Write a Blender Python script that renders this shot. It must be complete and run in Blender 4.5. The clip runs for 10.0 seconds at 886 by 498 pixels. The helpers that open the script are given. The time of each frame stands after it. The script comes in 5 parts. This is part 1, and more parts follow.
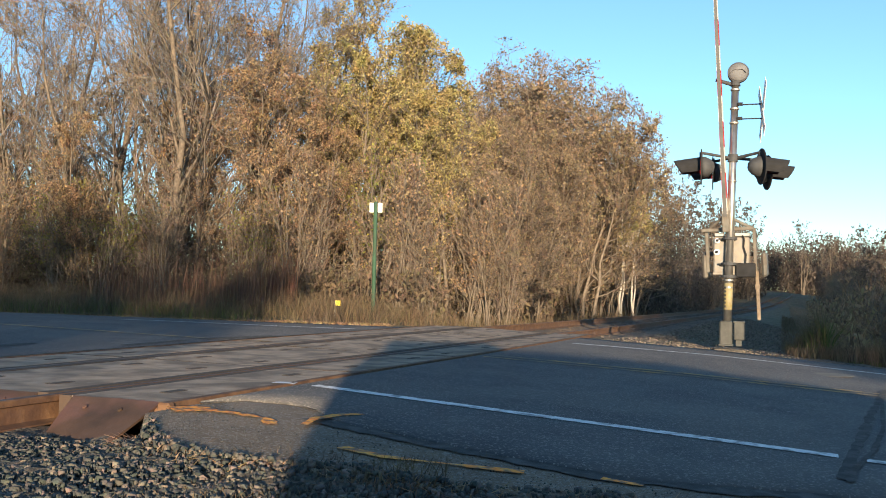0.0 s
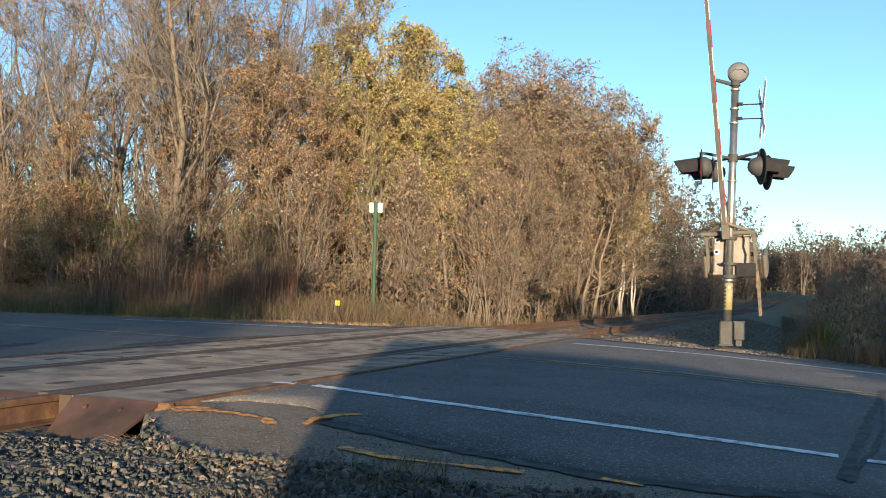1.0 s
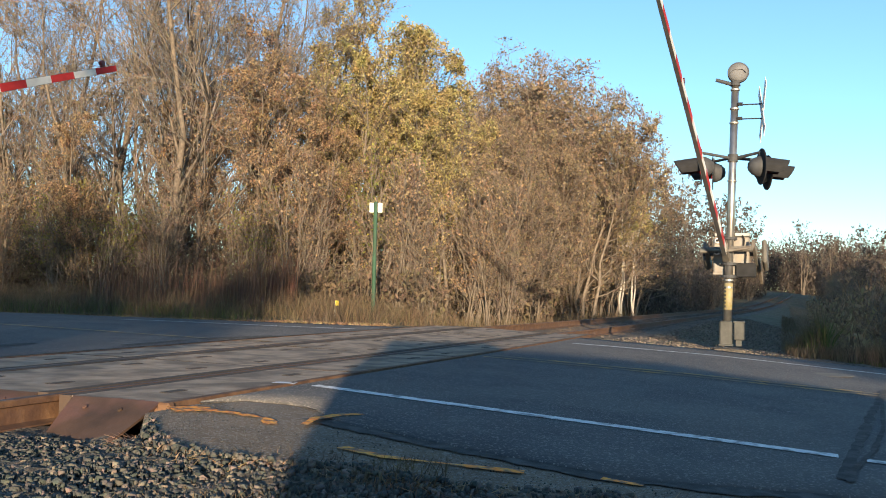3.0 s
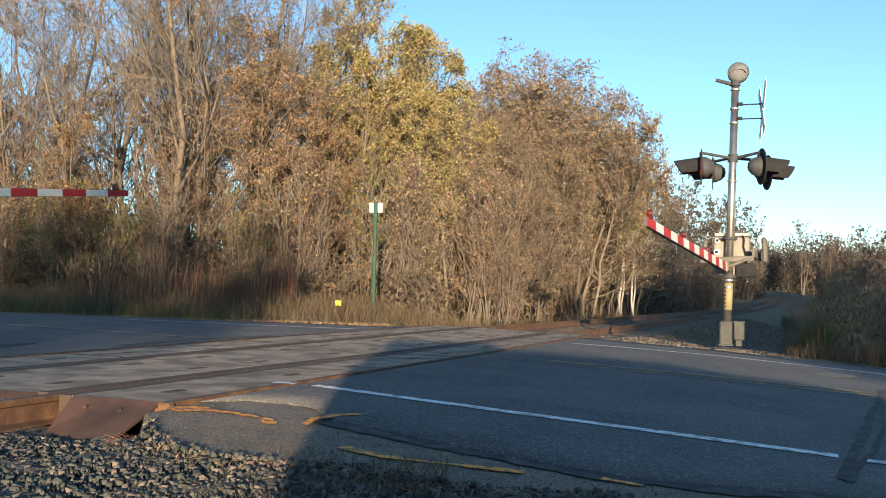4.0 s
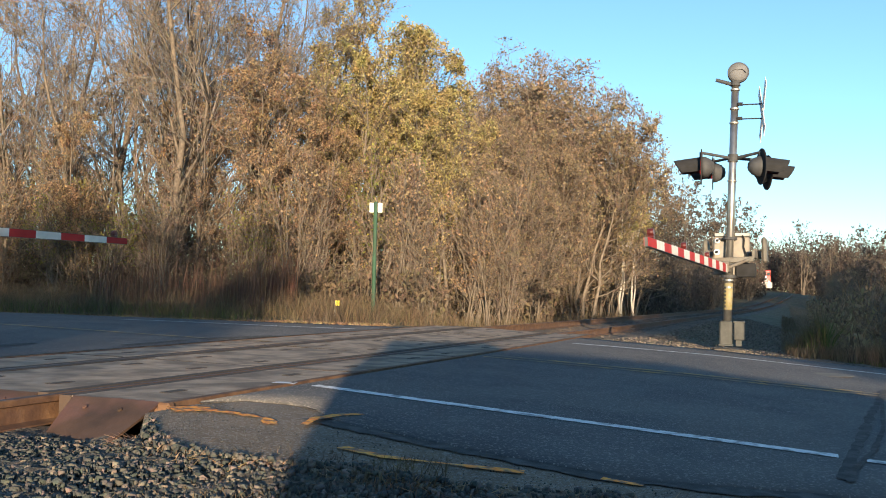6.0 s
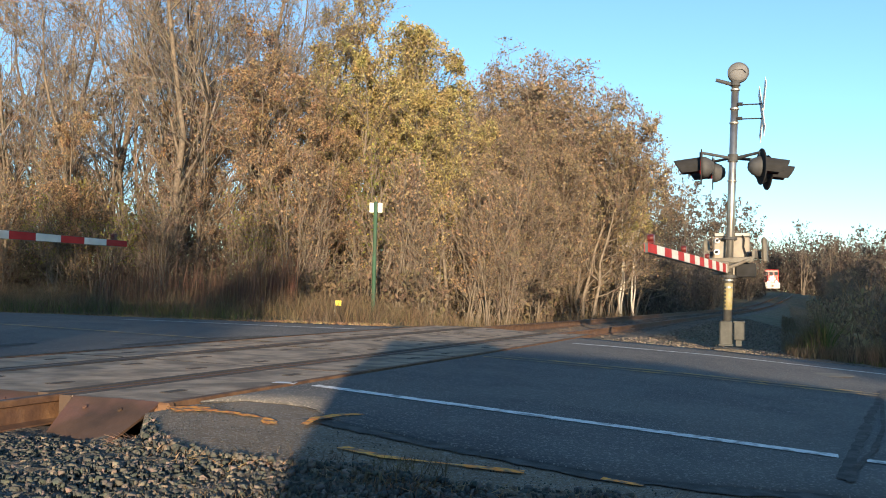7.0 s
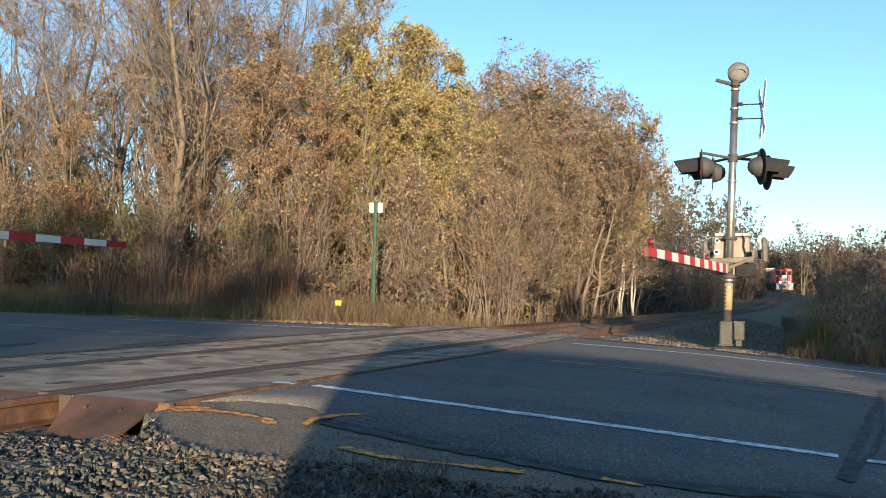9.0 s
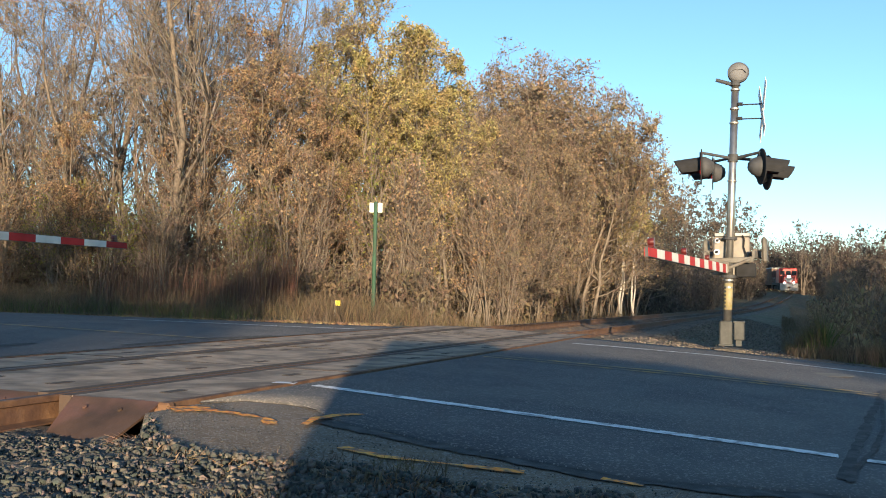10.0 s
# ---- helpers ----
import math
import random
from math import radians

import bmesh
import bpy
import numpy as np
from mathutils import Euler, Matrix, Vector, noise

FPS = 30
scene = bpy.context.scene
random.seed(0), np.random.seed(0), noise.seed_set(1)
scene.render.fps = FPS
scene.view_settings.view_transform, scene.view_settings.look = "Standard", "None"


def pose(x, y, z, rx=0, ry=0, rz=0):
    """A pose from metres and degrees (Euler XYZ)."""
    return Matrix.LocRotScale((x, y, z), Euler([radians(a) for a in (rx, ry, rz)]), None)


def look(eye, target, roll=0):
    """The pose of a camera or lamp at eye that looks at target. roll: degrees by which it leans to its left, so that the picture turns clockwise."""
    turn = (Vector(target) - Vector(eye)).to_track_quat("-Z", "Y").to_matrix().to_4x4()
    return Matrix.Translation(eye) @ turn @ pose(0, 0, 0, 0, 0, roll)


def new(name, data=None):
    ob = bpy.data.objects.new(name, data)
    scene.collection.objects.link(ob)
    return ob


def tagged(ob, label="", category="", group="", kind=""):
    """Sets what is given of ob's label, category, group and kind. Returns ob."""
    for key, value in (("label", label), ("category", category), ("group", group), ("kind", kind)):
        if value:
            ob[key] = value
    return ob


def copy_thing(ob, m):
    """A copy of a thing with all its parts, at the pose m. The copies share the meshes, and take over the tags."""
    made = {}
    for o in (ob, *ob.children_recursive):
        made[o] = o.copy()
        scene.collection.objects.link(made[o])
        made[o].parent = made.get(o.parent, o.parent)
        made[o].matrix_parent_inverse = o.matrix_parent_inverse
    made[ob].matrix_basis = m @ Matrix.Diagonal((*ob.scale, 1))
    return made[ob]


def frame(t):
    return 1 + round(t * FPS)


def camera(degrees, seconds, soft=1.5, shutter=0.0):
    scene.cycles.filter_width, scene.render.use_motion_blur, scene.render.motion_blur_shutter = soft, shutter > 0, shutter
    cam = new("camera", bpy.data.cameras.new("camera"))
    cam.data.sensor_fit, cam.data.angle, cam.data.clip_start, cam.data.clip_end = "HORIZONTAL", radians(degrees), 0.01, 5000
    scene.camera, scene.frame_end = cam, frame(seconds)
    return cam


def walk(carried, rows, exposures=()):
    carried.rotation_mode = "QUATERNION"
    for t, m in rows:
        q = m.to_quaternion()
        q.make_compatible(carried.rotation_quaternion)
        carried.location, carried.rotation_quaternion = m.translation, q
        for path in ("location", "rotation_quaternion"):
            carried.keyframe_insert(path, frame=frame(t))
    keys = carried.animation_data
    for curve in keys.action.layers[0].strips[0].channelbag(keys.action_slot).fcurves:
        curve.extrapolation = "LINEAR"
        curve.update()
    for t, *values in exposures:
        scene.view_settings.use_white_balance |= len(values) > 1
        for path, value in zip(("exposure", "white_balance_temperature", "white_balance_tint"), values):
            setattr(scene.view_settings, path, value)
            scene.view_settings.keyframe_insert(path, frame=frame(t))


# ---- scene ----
# The camera stands on a low tripod beside a level crossing. x: across the track, y: along the track, z: up from the rail head.
EYE = Vector((4.945, 0.0, 0.674))
cam = camera(53.66, 10.0, soft=1.0)
VIEW = look(EYE, EYE + Vector((-3.616, 9.310, 0.4923)), 1.2)
walk(cam, [(0.0, VIEW), (10.0, VIEW)], exposures=[(0.0, 1.40, 6600, 4), (10.0, 1.40, 6600, 4)])

# ---- world and sun ----
SUN_WAY = Vector((-0.400, 0.9165, 0)).normalized()      # the way the light travels over the ground
SUN_ELEV = radians(5.6)
world = bpy.data.worlds.new("world")
scene.world = world
world.use_nodes = True
wn = world.node_tree.nodes
sky = wn.new("ShaderNodeTexSky")
sky.sky_type = "NISHITA"
sky.sun_disc = False
sky.sun_elevation = SUN_ELEV
sky.sun_rotation = math.atan2(-SUN_WAY.x, -SUN_WAY.y)
sky.air_density, sky.dust_density, sky.ozone_density = 0.8, 0.05, 2.4
wn["Background"].inputs["Strength"].default_value = 0.15
world.node_tree.links.new(sky.outputs[0], wn["Background"].inputs["Color"])
sun_data = bpy.data.lights.new("sun", "SUN")
sun_data.energy, sun_data.angle, sun_data.color = 5.0, radians(0.6), (1.0, 0.76, 0.53)
sun = new("sun", sun_data)
sun.matrix_world = look((0, 0, 30), Vector((0, 0, 30)) + SUN_WAY * math.cos(SUN_ELEV) - Vector((0, 0, math.sin(SUN_ELEV))))


# ---- materials ----
def material(name, colors, scale=8.0, rough=0.8, metal=0.0, bump=0.3, bump_scale=60.0, stains=0.0, stain_color=(0.05, 0.04, 0.03),
             stain_scale=1.3, emit=None, per="", detail=6.0, translucent=0.0, bump_dist=0.01, stain_edge=(0.45, 0.62)):
    """A noise-mottled surface: colours mixed by noise (or by piece), larger stains, fine relief."""
    m = bpy.data.materials.new(name)
    m.use_nodes = True
    nt = m.node_tree
    n, link = nt.nodes, nt.links.new
    b = n["Principled BSDF"]
    geo = n.new("ShaderNodeNewGeometry")
    coord = geo.outputs["Position"]
    nz = n.new("ShaderNodeTexNoise")
    nz.inputs["Scale"].default_value, nz.inputs["Detail"].default_value = scale, detail
    link(coord, nz.inputs["Vector"])
    ramp = n.new("ShaderNodeValToRGB")
    els = ramp.color_ramp.elements
    lo, hi = (0.32, 0.68) if not per else (0.0, 1.0)
    els[0].position, els[0].color = lo, (*colors[0], 1)
    els[1].position, els[1].color = hi, (*colors[-1], 1)
    for i, c in enumerate(colors[1:-1], 1):
        e = els.new(lo + (hi - lo) * i / (len(colors) - 1))
        e.color = (*c, 1)
    if per == "island":
        link(geo.outputs["Random Per Island"], ramp.inputs[0])
    elif per == "object":
        info = n.new("ShaderNodeObjectInfo")
        link(info.outputs["Random"], ramp.inputs[0])
    else:
        link(nz.outputs["Fac"], ramp.inputs[0])
    color = ramp.outputs[0]
    if per:
        mul = n.new("ShaderNodeMix")
        mul.data_type, mul.blend_type = "RGBA", "MULTIPLY"
        mul.inputs[0].default_value = 0.5
        link(color, mul.inputs[6])
        link(nz.outputs["Color"], mul.inputs[7])
        bright = n.new("ShaderNodeHueSaturation")
        bright.inputs["Value"].default_value = 1.3
        link(mul.outputs[2], bright.inputs["Color"])
        color = bright.outputs[0]
    if stains:
        st = n.new("ShaderNodeTexNoise")
        st.inputs["Scale"].default_value, st.inputs["Detail"].default_value = stain_scale, 8
        link(coord, st.inputs["Vector"])
        sr = n.new("ShaderNodeValToRGB")
        sr.color_ramp.elements[0].position, sr.color_ramp.elements[1].position = stain_edge
        sr.color_ramp.elements[1].color = (stains, stains, stains, 1)
        link(st.outputs["Fac"], sr.inputs[0])
        mx = n.new("ShaderNodeMix")
        mx.data_type = "RGBA"
        link(sr.outputs[0], mx.inputs[0])
        link(color, mx.inputs[6])
        mx.inputs[7].default_value = (*stain_color, 1)
        color = mx.outputs[2]
    link(color, b.inputs["Base Color"])
    b.inputs["Roughness"].default_value, b.inputs["Metallic"].default_value = rough, metal
    if bump:
        bz = n.new("ShaderNodeTexNoise")
        bz.inputs["Scale"].default_value, bz.inputs["Detail"].default_value = bump_scale, 5
        link(coord, bz.inputs["Vector"])
        bp = n.new("ShaderNodeBump")
        bp.inputs["Strength"].default_value, bp.inputs["Distance"].default_value = bump, bump_dist
        link(bz.outputs["Fac"], bp.inputs["Height"])
        link(bp.outputs[0], b.inputs["Normal"])
    if emit:
        b.inputs["Emission Color"].default_value = (*emit[0], 1)
        b.inputs["Emission Strength"].default_value = emit[1]
    if translucent:
        tr = n.new("ShaderNodeBsdfTranslucent")
        link(color, tr.inputs["Color"])
        ms = n.new("ShaderNodeMixShader")
        ms.inputs[0].default_value = translucent
        link(b.outputs[0], ms.inputs[1])
        link(tr.outputs[0], ms.inputs[2])
        link(ms.outputs[0], n["Material Output"].inputs["Surface"])
    return m


def asphalt_material(name, base, speck, worn):
    """Asphalt: dark binder, pale aggregate chips, broad worn patches, fine cracks."""
    m = material(name, base, scale=3.0, rough=0.9, bump=0.6, bump_scale=140, stains=worn, stain_color=(0.16, 0.145, 0.13), stain_scale=0.7)
    nt = m.node_tree
    n, link = nt.nodes, nt.links.new
    b = n["Principled BSDF"]
    color = b.inputs["Base Color"].links[0].from_socket
    geo = n.new("ShaderNodeNewGeometry")
    vor = n.new("ShaderNodeTexVoronoi")
    vor.inputs["Scale"].default_value = 95
    link(geo.outputs["Position"], vor.inputs["Vector"])
    sep = n.new("ShaderNodeSeparateColor")
    link(vor.outputs["Color"], sep.inputs[0])
    rp = n.new("ShaderNodeValToRGB")
    rp.color_ramp.elements[0].position, rp.color_ramp.elements[1].position = speck, 1.0
    rp.color_ramp.elements[1].color = (0.75, 0.75, 0.75, 1)
    link(sep.outputs[0], rp.inputs[0])
    mx = n.new("ShaderNodeMix")
    mx.data_type = "RGBA"
    link(rp.outputs[0], mx.inputs[0])
    link(color, mx.inputs[6])
    mx.inputs[7].default_value = (0.30, 0.27, 0.24, 1)
    link(mx.outputs[2], b.inputs["Base Color"])
    return m


ASPHALT = asphalt_material("asphalt", [(0.062, 0.062, 0.066), (0.088, 0.088, 0.09)], 0.78, 0.35)
ASPHALT_OLD = asphalt_material("asphalt_old", [(0.11, 0.08, 0.052), (0.185, 0.135, 0.088)], 0.6, 0.2)
TAR = material("tar", [(0.022, 0.022, 0.023), (0.045, 0.044, 0.043)], rough=0.95, bump=0.5, bump_scale=120, stains=0.8, stain_color=(0.085, 0.083, 0.08), stain_scale=11)
CONCRETE = material("concrete", [(0.225, 0.165, 0.118), (0.32, 0.238, 0.17), (0.39, 0.30, 0.22)], scale=5.5, rough=0.92, bump=0.45, bump_scale=70, stains=0.85,
                    stain_color=(0.115, 0.09, 0.07), stain_scale=2.4)
CONCRETE_PALE = material("concrete_pale", [(0.13, 0.12, 0.10), (0.20, 0.185, 0.16)], scale=4, rough=0.9, bump=0.4, stains=0.5)
RUBBER = material("rubber", [(0.022, 0.018, 0.016), (0.045, 0.034, 0.028)], scale=10, rough=0.9, stains=0.5, stain_color=(0.08, 0.05, 0.035))
RUST = material("rust", [(0.07, 0.036, 0.02), (0.12, 0.062, 0.032), (0.17, 0.095, 0.05)], scale=9, rough=0.75, metal=0.15, bump=0.4, bump_scale=45,
                stains=0.6, stain_color=(0.07, 0.035, 0.025), stain_scale=4)
RUST_PLATE = material("rust_plate", [(0.036, 0.021, 0.013), (0.06, 0.034, 0.021), (0.082, 0.048, 0.031)], scale=4, rough=0.7, metal=0.1, bump=0.25,
                      bump_scale=30, stains=0.65, stain_color=(0.12, 0.06, 0.05), stain_scale=2.5)
RAIL_TOP = material("rail_top", [(0.045, 0.033, 0.029), (0.085, 0.062, 0.055)], scale=14, rough=0.6, metal=0.3, bump=0.05)
WOOD_DARK = material("tie_wood", [(0.05, 0.038, 0.03), (0.11, 0.08, 0.06)], scale=11, rough=0.95, bump=0.6, bump_scale=70)
WOOD_POST = material("post_wood", [(0.15, 0.115, 0.085), (0.24, 0.19, 0.14)], scale=12, rough=0.9, bump=0.5)
GRAVEL = material("gravel", [(0.035, 0.032, 0.028), (0.085, 0.074, 0.06), (0.17, 0.14, 0.11)], scale=26, rough=0.95, bump=1.0, bump_scale=30, bump_dist=0.03,
                  stains=0.5, stain_color=(0.20, 0.15, 0.10), stain_scale=1.1)
STONE = material("ballast_stone", [(0.026, 0.031, 0.029), (0.048, 0.054, 0.049), (0.07, 0.072, 0.064), (0.10, 0.092, 0.08), (0.20, 0.155, 0.125)], scale=30, rough=0.9, bump=0.5,
                 bump_scale=120, per="island")
STONE_LOOSE = material("loose_stone", [(0.026, 0.031, 0.029), (0.048, 0.054, 0.049), (0.07, 0.072, 0.064), (0.10, 0.092, 0.08), (0.20, 0.155, 0.125)], scale=30, rough=0.9, bump=0.5,
                       bump_scale=120, per="object")
BANK_STONE = material("bank_stone", [(0.07, 0.058, 0.045), (0.12, 0.10, 0.078), (0.18, 0.15, 0.115), (0.26, 0.215, 0.17)], scale=30, rough=0.95, bump=0.5, bump_scale=120, per="island")
SOIL = material("soil", [(0.06, 0.05, 0.03), (0.13, 0.10, 0.06), (0.20, 0.155, 0.095)], scale=2.0, rough=1.0, bump=0.8, bump_scale=18, bump_dist=0.04,
                stains=0.5, stain_color=(0.07, 0.08, 0.03), stain_scale=0.4)
PAINT_WHITE = material("line_white", [(0.66, 0.66, 0.64), (0.80, 0.80, 0.78)], scale=9, rough=0.7, bump=0.3, stains=0.75, stain_color=(0.13, 0.13, 0.13),
                       stain_scale=11, stain_edge=(0.50, 0.64))
PAINT_YELLOW = material("line_yellow", [(0.44, 0.25, 0.06), (0.52, 0.33, 0.09)], scale=7, rough=0.75, bump=0.3, stains=0.9, stain_color=(0.12, 0.115, 0.11),
                        stain_scale=6, stain_edge=(0.38, 0.56))
PAINT_ORANGE = material("spray_orange", [(0.88, 0.22, 0.02), (0.90, 0.42, 0.06)], scale=16, rough=0.8, bump=0.5, stains=0.9, stain_color=(0.13, 0.10, 0.075),
                        stain_scale=24, stain_edge=(0.45, 0.62))
SILVER = material("silver_paint", [(0.40, 0.385, 0.36), (0.54, 0.52, 0.49)], scale=5, rough=0.33, metal=0.9, bump=0.05, stains=0.35, stain_color=(0.28, 0.24, 0.18),
                  stain_scale=6)
GALV = material("galvanised", [(0.24, 0.24, 0.23), (0.36, 0.36, 0.345)], scale=14, rough=0.5, metal=0.6, bump=0.05)
CREAM = material("box_paint", [(0.16, 0.15, 0.135), (0.22, 0.207, 0.187)], scale=6, rough=0.6, bump=0.08, stains=0.5, stain_color=(0.30, 0.22, 0.14), stain_scale=5)
BLACK = material("black_paint", [(0.008, 0.0085, 0.010), (0.017, 0.0175, 0.02)], scale=8, rough=0.9, bump=0.05)
LAMP_BODY = material("lamp_body", [(0.035, 0.037, 0.041), (0.06, 0.063, 0.068)], scale=8, rough=0.75, metal=0.1, bump=0.05)
RED_LENS = material("red_lens", [(0.45, 0.01, 0.01), (0.55, 0.02, 0.02)], rough=0.25, bump=0, emit=((1.0, 0.05, 0.03), 0.25))
RED = material("red_sheeting", [(0.30, 0.010, 0.010), (0.38, 0.018, 0.016)], scale=6, rough=0.75, bump=0.03)
WHITE = material("white_sheeting", [(0.52, 0.505, 0.47), (0.62, 0.605, 0.57)], scale=6, rough=0.5, bump=0.03, stains=0.25, stain_color=(0.45, 0.42, 0.38), stain_scale=8)
YELLOW = material("yellow_label", [(0.22, 0.18, 0.075), (0.29, 0.245, 0.115)], scale=19, rough=0.7, bump=0.05, stains=0.7, stain_color=(0.24, 0.21, 0.15), stain_scale=14)
BASE_GREY = material("base_grey", [(0.045, 0.047, 0.044), (0.075, 0.076, 0.07)], scale=11, rough=0.7, metal=0.2, bump=0.1, stains=0.4)
FAR_TWIG = material("far_twig", [(0.047, 0.038, 0.033), (0.083, 0.067, 0.056), (0.13, 0.104, 0.085)], scale=1, rough=0.95, bump=0, per="island", translucent=0.2)
PLATE = material("plate_grey", [(0.10, 0.094, 0.08), (0.155, 0.143, 0.122)], scale=9, rough=0.65, metal=0.1, bump=0.1, stains=0.5, stain_color=(0.10, 0.07, 0.05), stain_scale=7)
FACE_GREY = material("bell_grey", [(0.10, 0.102, 0.108), (0.145, 0.147, 0.152)], scale=11, rough=0.75, metal=0.1, bump=0.05)
BEAM = material("beam_grey", [(0.05, 0.05, 0.052), (0.085, 0.084, 0.083)], scale=6, rough=0.6, bump=0.05)
GREEN_POST = material("green_post", [(0.02, 0.06, 0.034), (0.032, 0.085, 0.048)], scale=7, rough=0.6, bump=0.1, stains=0.3)
SIGN_BACK = material("sign_back", [(0.75, 0.74, 0.72), (0.86, 0.85, 0.83)], scale=5, rough=0.45, bump=0.02)
FLAG = material("flag_yellow", [(0.78, 0.62, 0.08), (0.85, 0.7, 0.12)], rough=0.7, bump=0.0, translucent=0.3)
GLASS = material("dark_glass", [(0.02, 0.025, 0.03), (0.035, 0.04, 0.045)], rough=0.08, bump=0)
LOCO_RED = material("loco_red", [(0.36, 0.025, 0.018), (0.44, 0.04, 0.03)], scale=2, rough=0.45, bump=0.03, stains=0.3)
LOCO_WHITE = material("loco_white", [(0.24, 0.23, 0.22), (0.34, 0.33, 0.31)], scale=2, rough=0.5, bump=0.03, stains=0.3, stain_color=(0.35, 0.3, 0.26))
HEADLIGHT = material("headlight", [(1, 1, 1), (1, 1, 1)], rough=0.3, bump=0, emit=((1.0, 0.93, 0.86), 6))
WAGON = material("wagon_brown", [(0.10, 0.055, 0.04), (0.16, 0.085, 0.06)], scale=2, rough=0.7, bump=0.1, stains=0.4)
VAN_PAINT = material("van_paint", [(0.20, 0.21, 0.23), (0.24, 0.25, 0.27)], scale=2, rough=0.3, metal=0.4, bump=0)
TYRE = material("tyre", [(0.02, 0.02, 0.02), (0.035, 0.035, 0.035)], rough=0.85)
BARK = material("bark", [(0.075, 0.06, 0.047), (0.17, 0.135, 0.10)], scale=9, rough=0.95, bump=0.7, bump_scale=40)
BARK_PALE = material("bark_pale", [(0.095, 0.077, 0.06), (0.20, 0.165, 0.13)], scale=9, rough=0.9, bump=0.5, bump_scale=40)
BIRCH = material("birch_bark", [(0.34, 0.31, 0.27), (0.46, 0.43, 0.39)], scale=7, rough=0.8, bump=0.3, stains=0.7, stain_color=(0.10, 0.08, 0.07), stain_scale=7,
                 stain_edge=(0.58, 0.66))
TWIG = material("twig", [(0.06, 0.045, 0.037), (0.15, 0.115, 0.09), (0.33, 0.26, 0.205)], scale=3, rough=0.95, bump=0, per="island")
TWIG_GREY = material("twig_grey", [(0.10, 0.084, 0.072), (0.16, 0.135, 0.116), (0.235, 0.20, 0.17)], scale=3, rough=0.95, bump=0, per="island")
LAMP_RED = material("lamp_red", [(0.06, 0.010, 0.009), (0.10, 0.014, 0.012)], rough=0.35, bump=0)
LEAF_RUST = material("leaf_rust", [(0.09, 0.055, 0.036), (0.27, 0.165, 0.092), (0.43, 0.295, 0.175), (0.22, 0.175, 0.08)], scale=2, rough=0.8, bump=0, per="island", translucent=0.35)
LEAF_GOLD = material("leaf_gold", [(0.13, 0.11, 0.045), (0.33, 0.265, 0.105), (0.50, 0.40, 0.18), (0.24, 0.225, 0.07)], scale=2, rough=0.8, bump=0, per="island", translucent=0.35)
LEAF_GREEN = material("leaf_green", [(0.10, 0.12, 0.03), (0.19, 0.20, 0.045), (0.30, 0.27, 0.06)], scale=2, rough=0.8, bump=0, per="island", translucent=0.35)
LEAF_TAN = material("leaf_tan", [(0.17, 0.122, 0.088), (0.275, 0.20, 0.145), (0.20, 0.16, 0.088)], scale=2, rough=0.85, bump=0, per="island", translucent=0.35)
LEAF_DOME = material("leaf_dome", [(0.075, 0.053, 0.036), (0.22, 0.155, 0.094), (0.38, 0.275, 0.165), (0.17, 0.15, 0.07)], scale=2, rough=0.8, bump=0, per="island", translucent=0.35)
BRUSH = material("brush", [(0.065, 0.047, 0.036), (0.12, 0.087, 0.061), (0.185, 0.137, 0.094), (0.11, 0.095, 0.046)], scale=2, rough=0.9, bump=0, per="island", translucent=0.25)
GRASS_DRY = material("grass_dry", [(0.075, 0.052, 0.033), (0.13, 0.092, 0.054), (0.20, 0.145, 0.088), (0.085, 0.073, 0.035)], scale=2, rough=0.9, bump=0, per="island", translucent=0.3)
GRASS_GREEN = material("grass_green", [(0.06, 0.085, 0.02), (0.12, 0.14, 0.035), (0.21, 0.18, 0.06)], scale=2, rough=0.9, bump=0, per="island", translucent=0.3)
WEED_RED = material("weed_red", [(0.08, 0.042, 0.03), (0.13, 0.07, 0.048), (0.17, 0.105, 0.07)], scale=2, rough=0.9, bump=0, per="island", translucent=0.2)


# ---- mesh helpers ----
def mesh_ob(name, verts, faces, mat, parent=None, label="", smooth=False):
    me = bpy.data.meshes.new(name)
    me.from_pydata([tuple(v) for v in verts], [], [tuple(f) for f in faces])
    me.materials.append(mat)
    if smooth:
        me.polygons.foreach_set("use_smooth", [True] * len(me.polygons))
    me.update()
    ob = new(name, me)
    if parent is not None:
        ob.parent = parent
    if label:
        ob["label"] = label
    return ob


def array_ob(name, verts, quads, mat, parent=None, tris=None):
    """A mesh from numpy arrays of corners and quads (and triangles)."""
    me = bpy.data.meshes.new(name)
    nq, ntr = len(quads), 0 if tris is None else len(tris)
    me.vertices.add(len(verts))
    me.vertices.foreach_set("co", np.asarray(verts, dtype=np.float32).ravel())
    idx = np.asarray(quads, dtype=np.int32).ravel()
    starts = np.arange(nq) * 4
    if ntr:
        idx = np.concatenate([idx, np.asarray(tris, dtype=np.int32).ravel()])
        starts = np.concatenate([starts, nq * 4 + np.arange(ntr) * 3])
    me.loops.add(len(idx))
    me.loops.foreach_set("vertex_index", idx)
    me.polygons.add(nq + ntr)
    me.polygons.foreach_set("loop_start", starts.astype(np.int32))
    me.update(calc_edges=True)
    me.validate()
    me.materials.append(mat)
    ob = new(name, me)
    if parent is not None:
        ob.parent = parent
    return ob


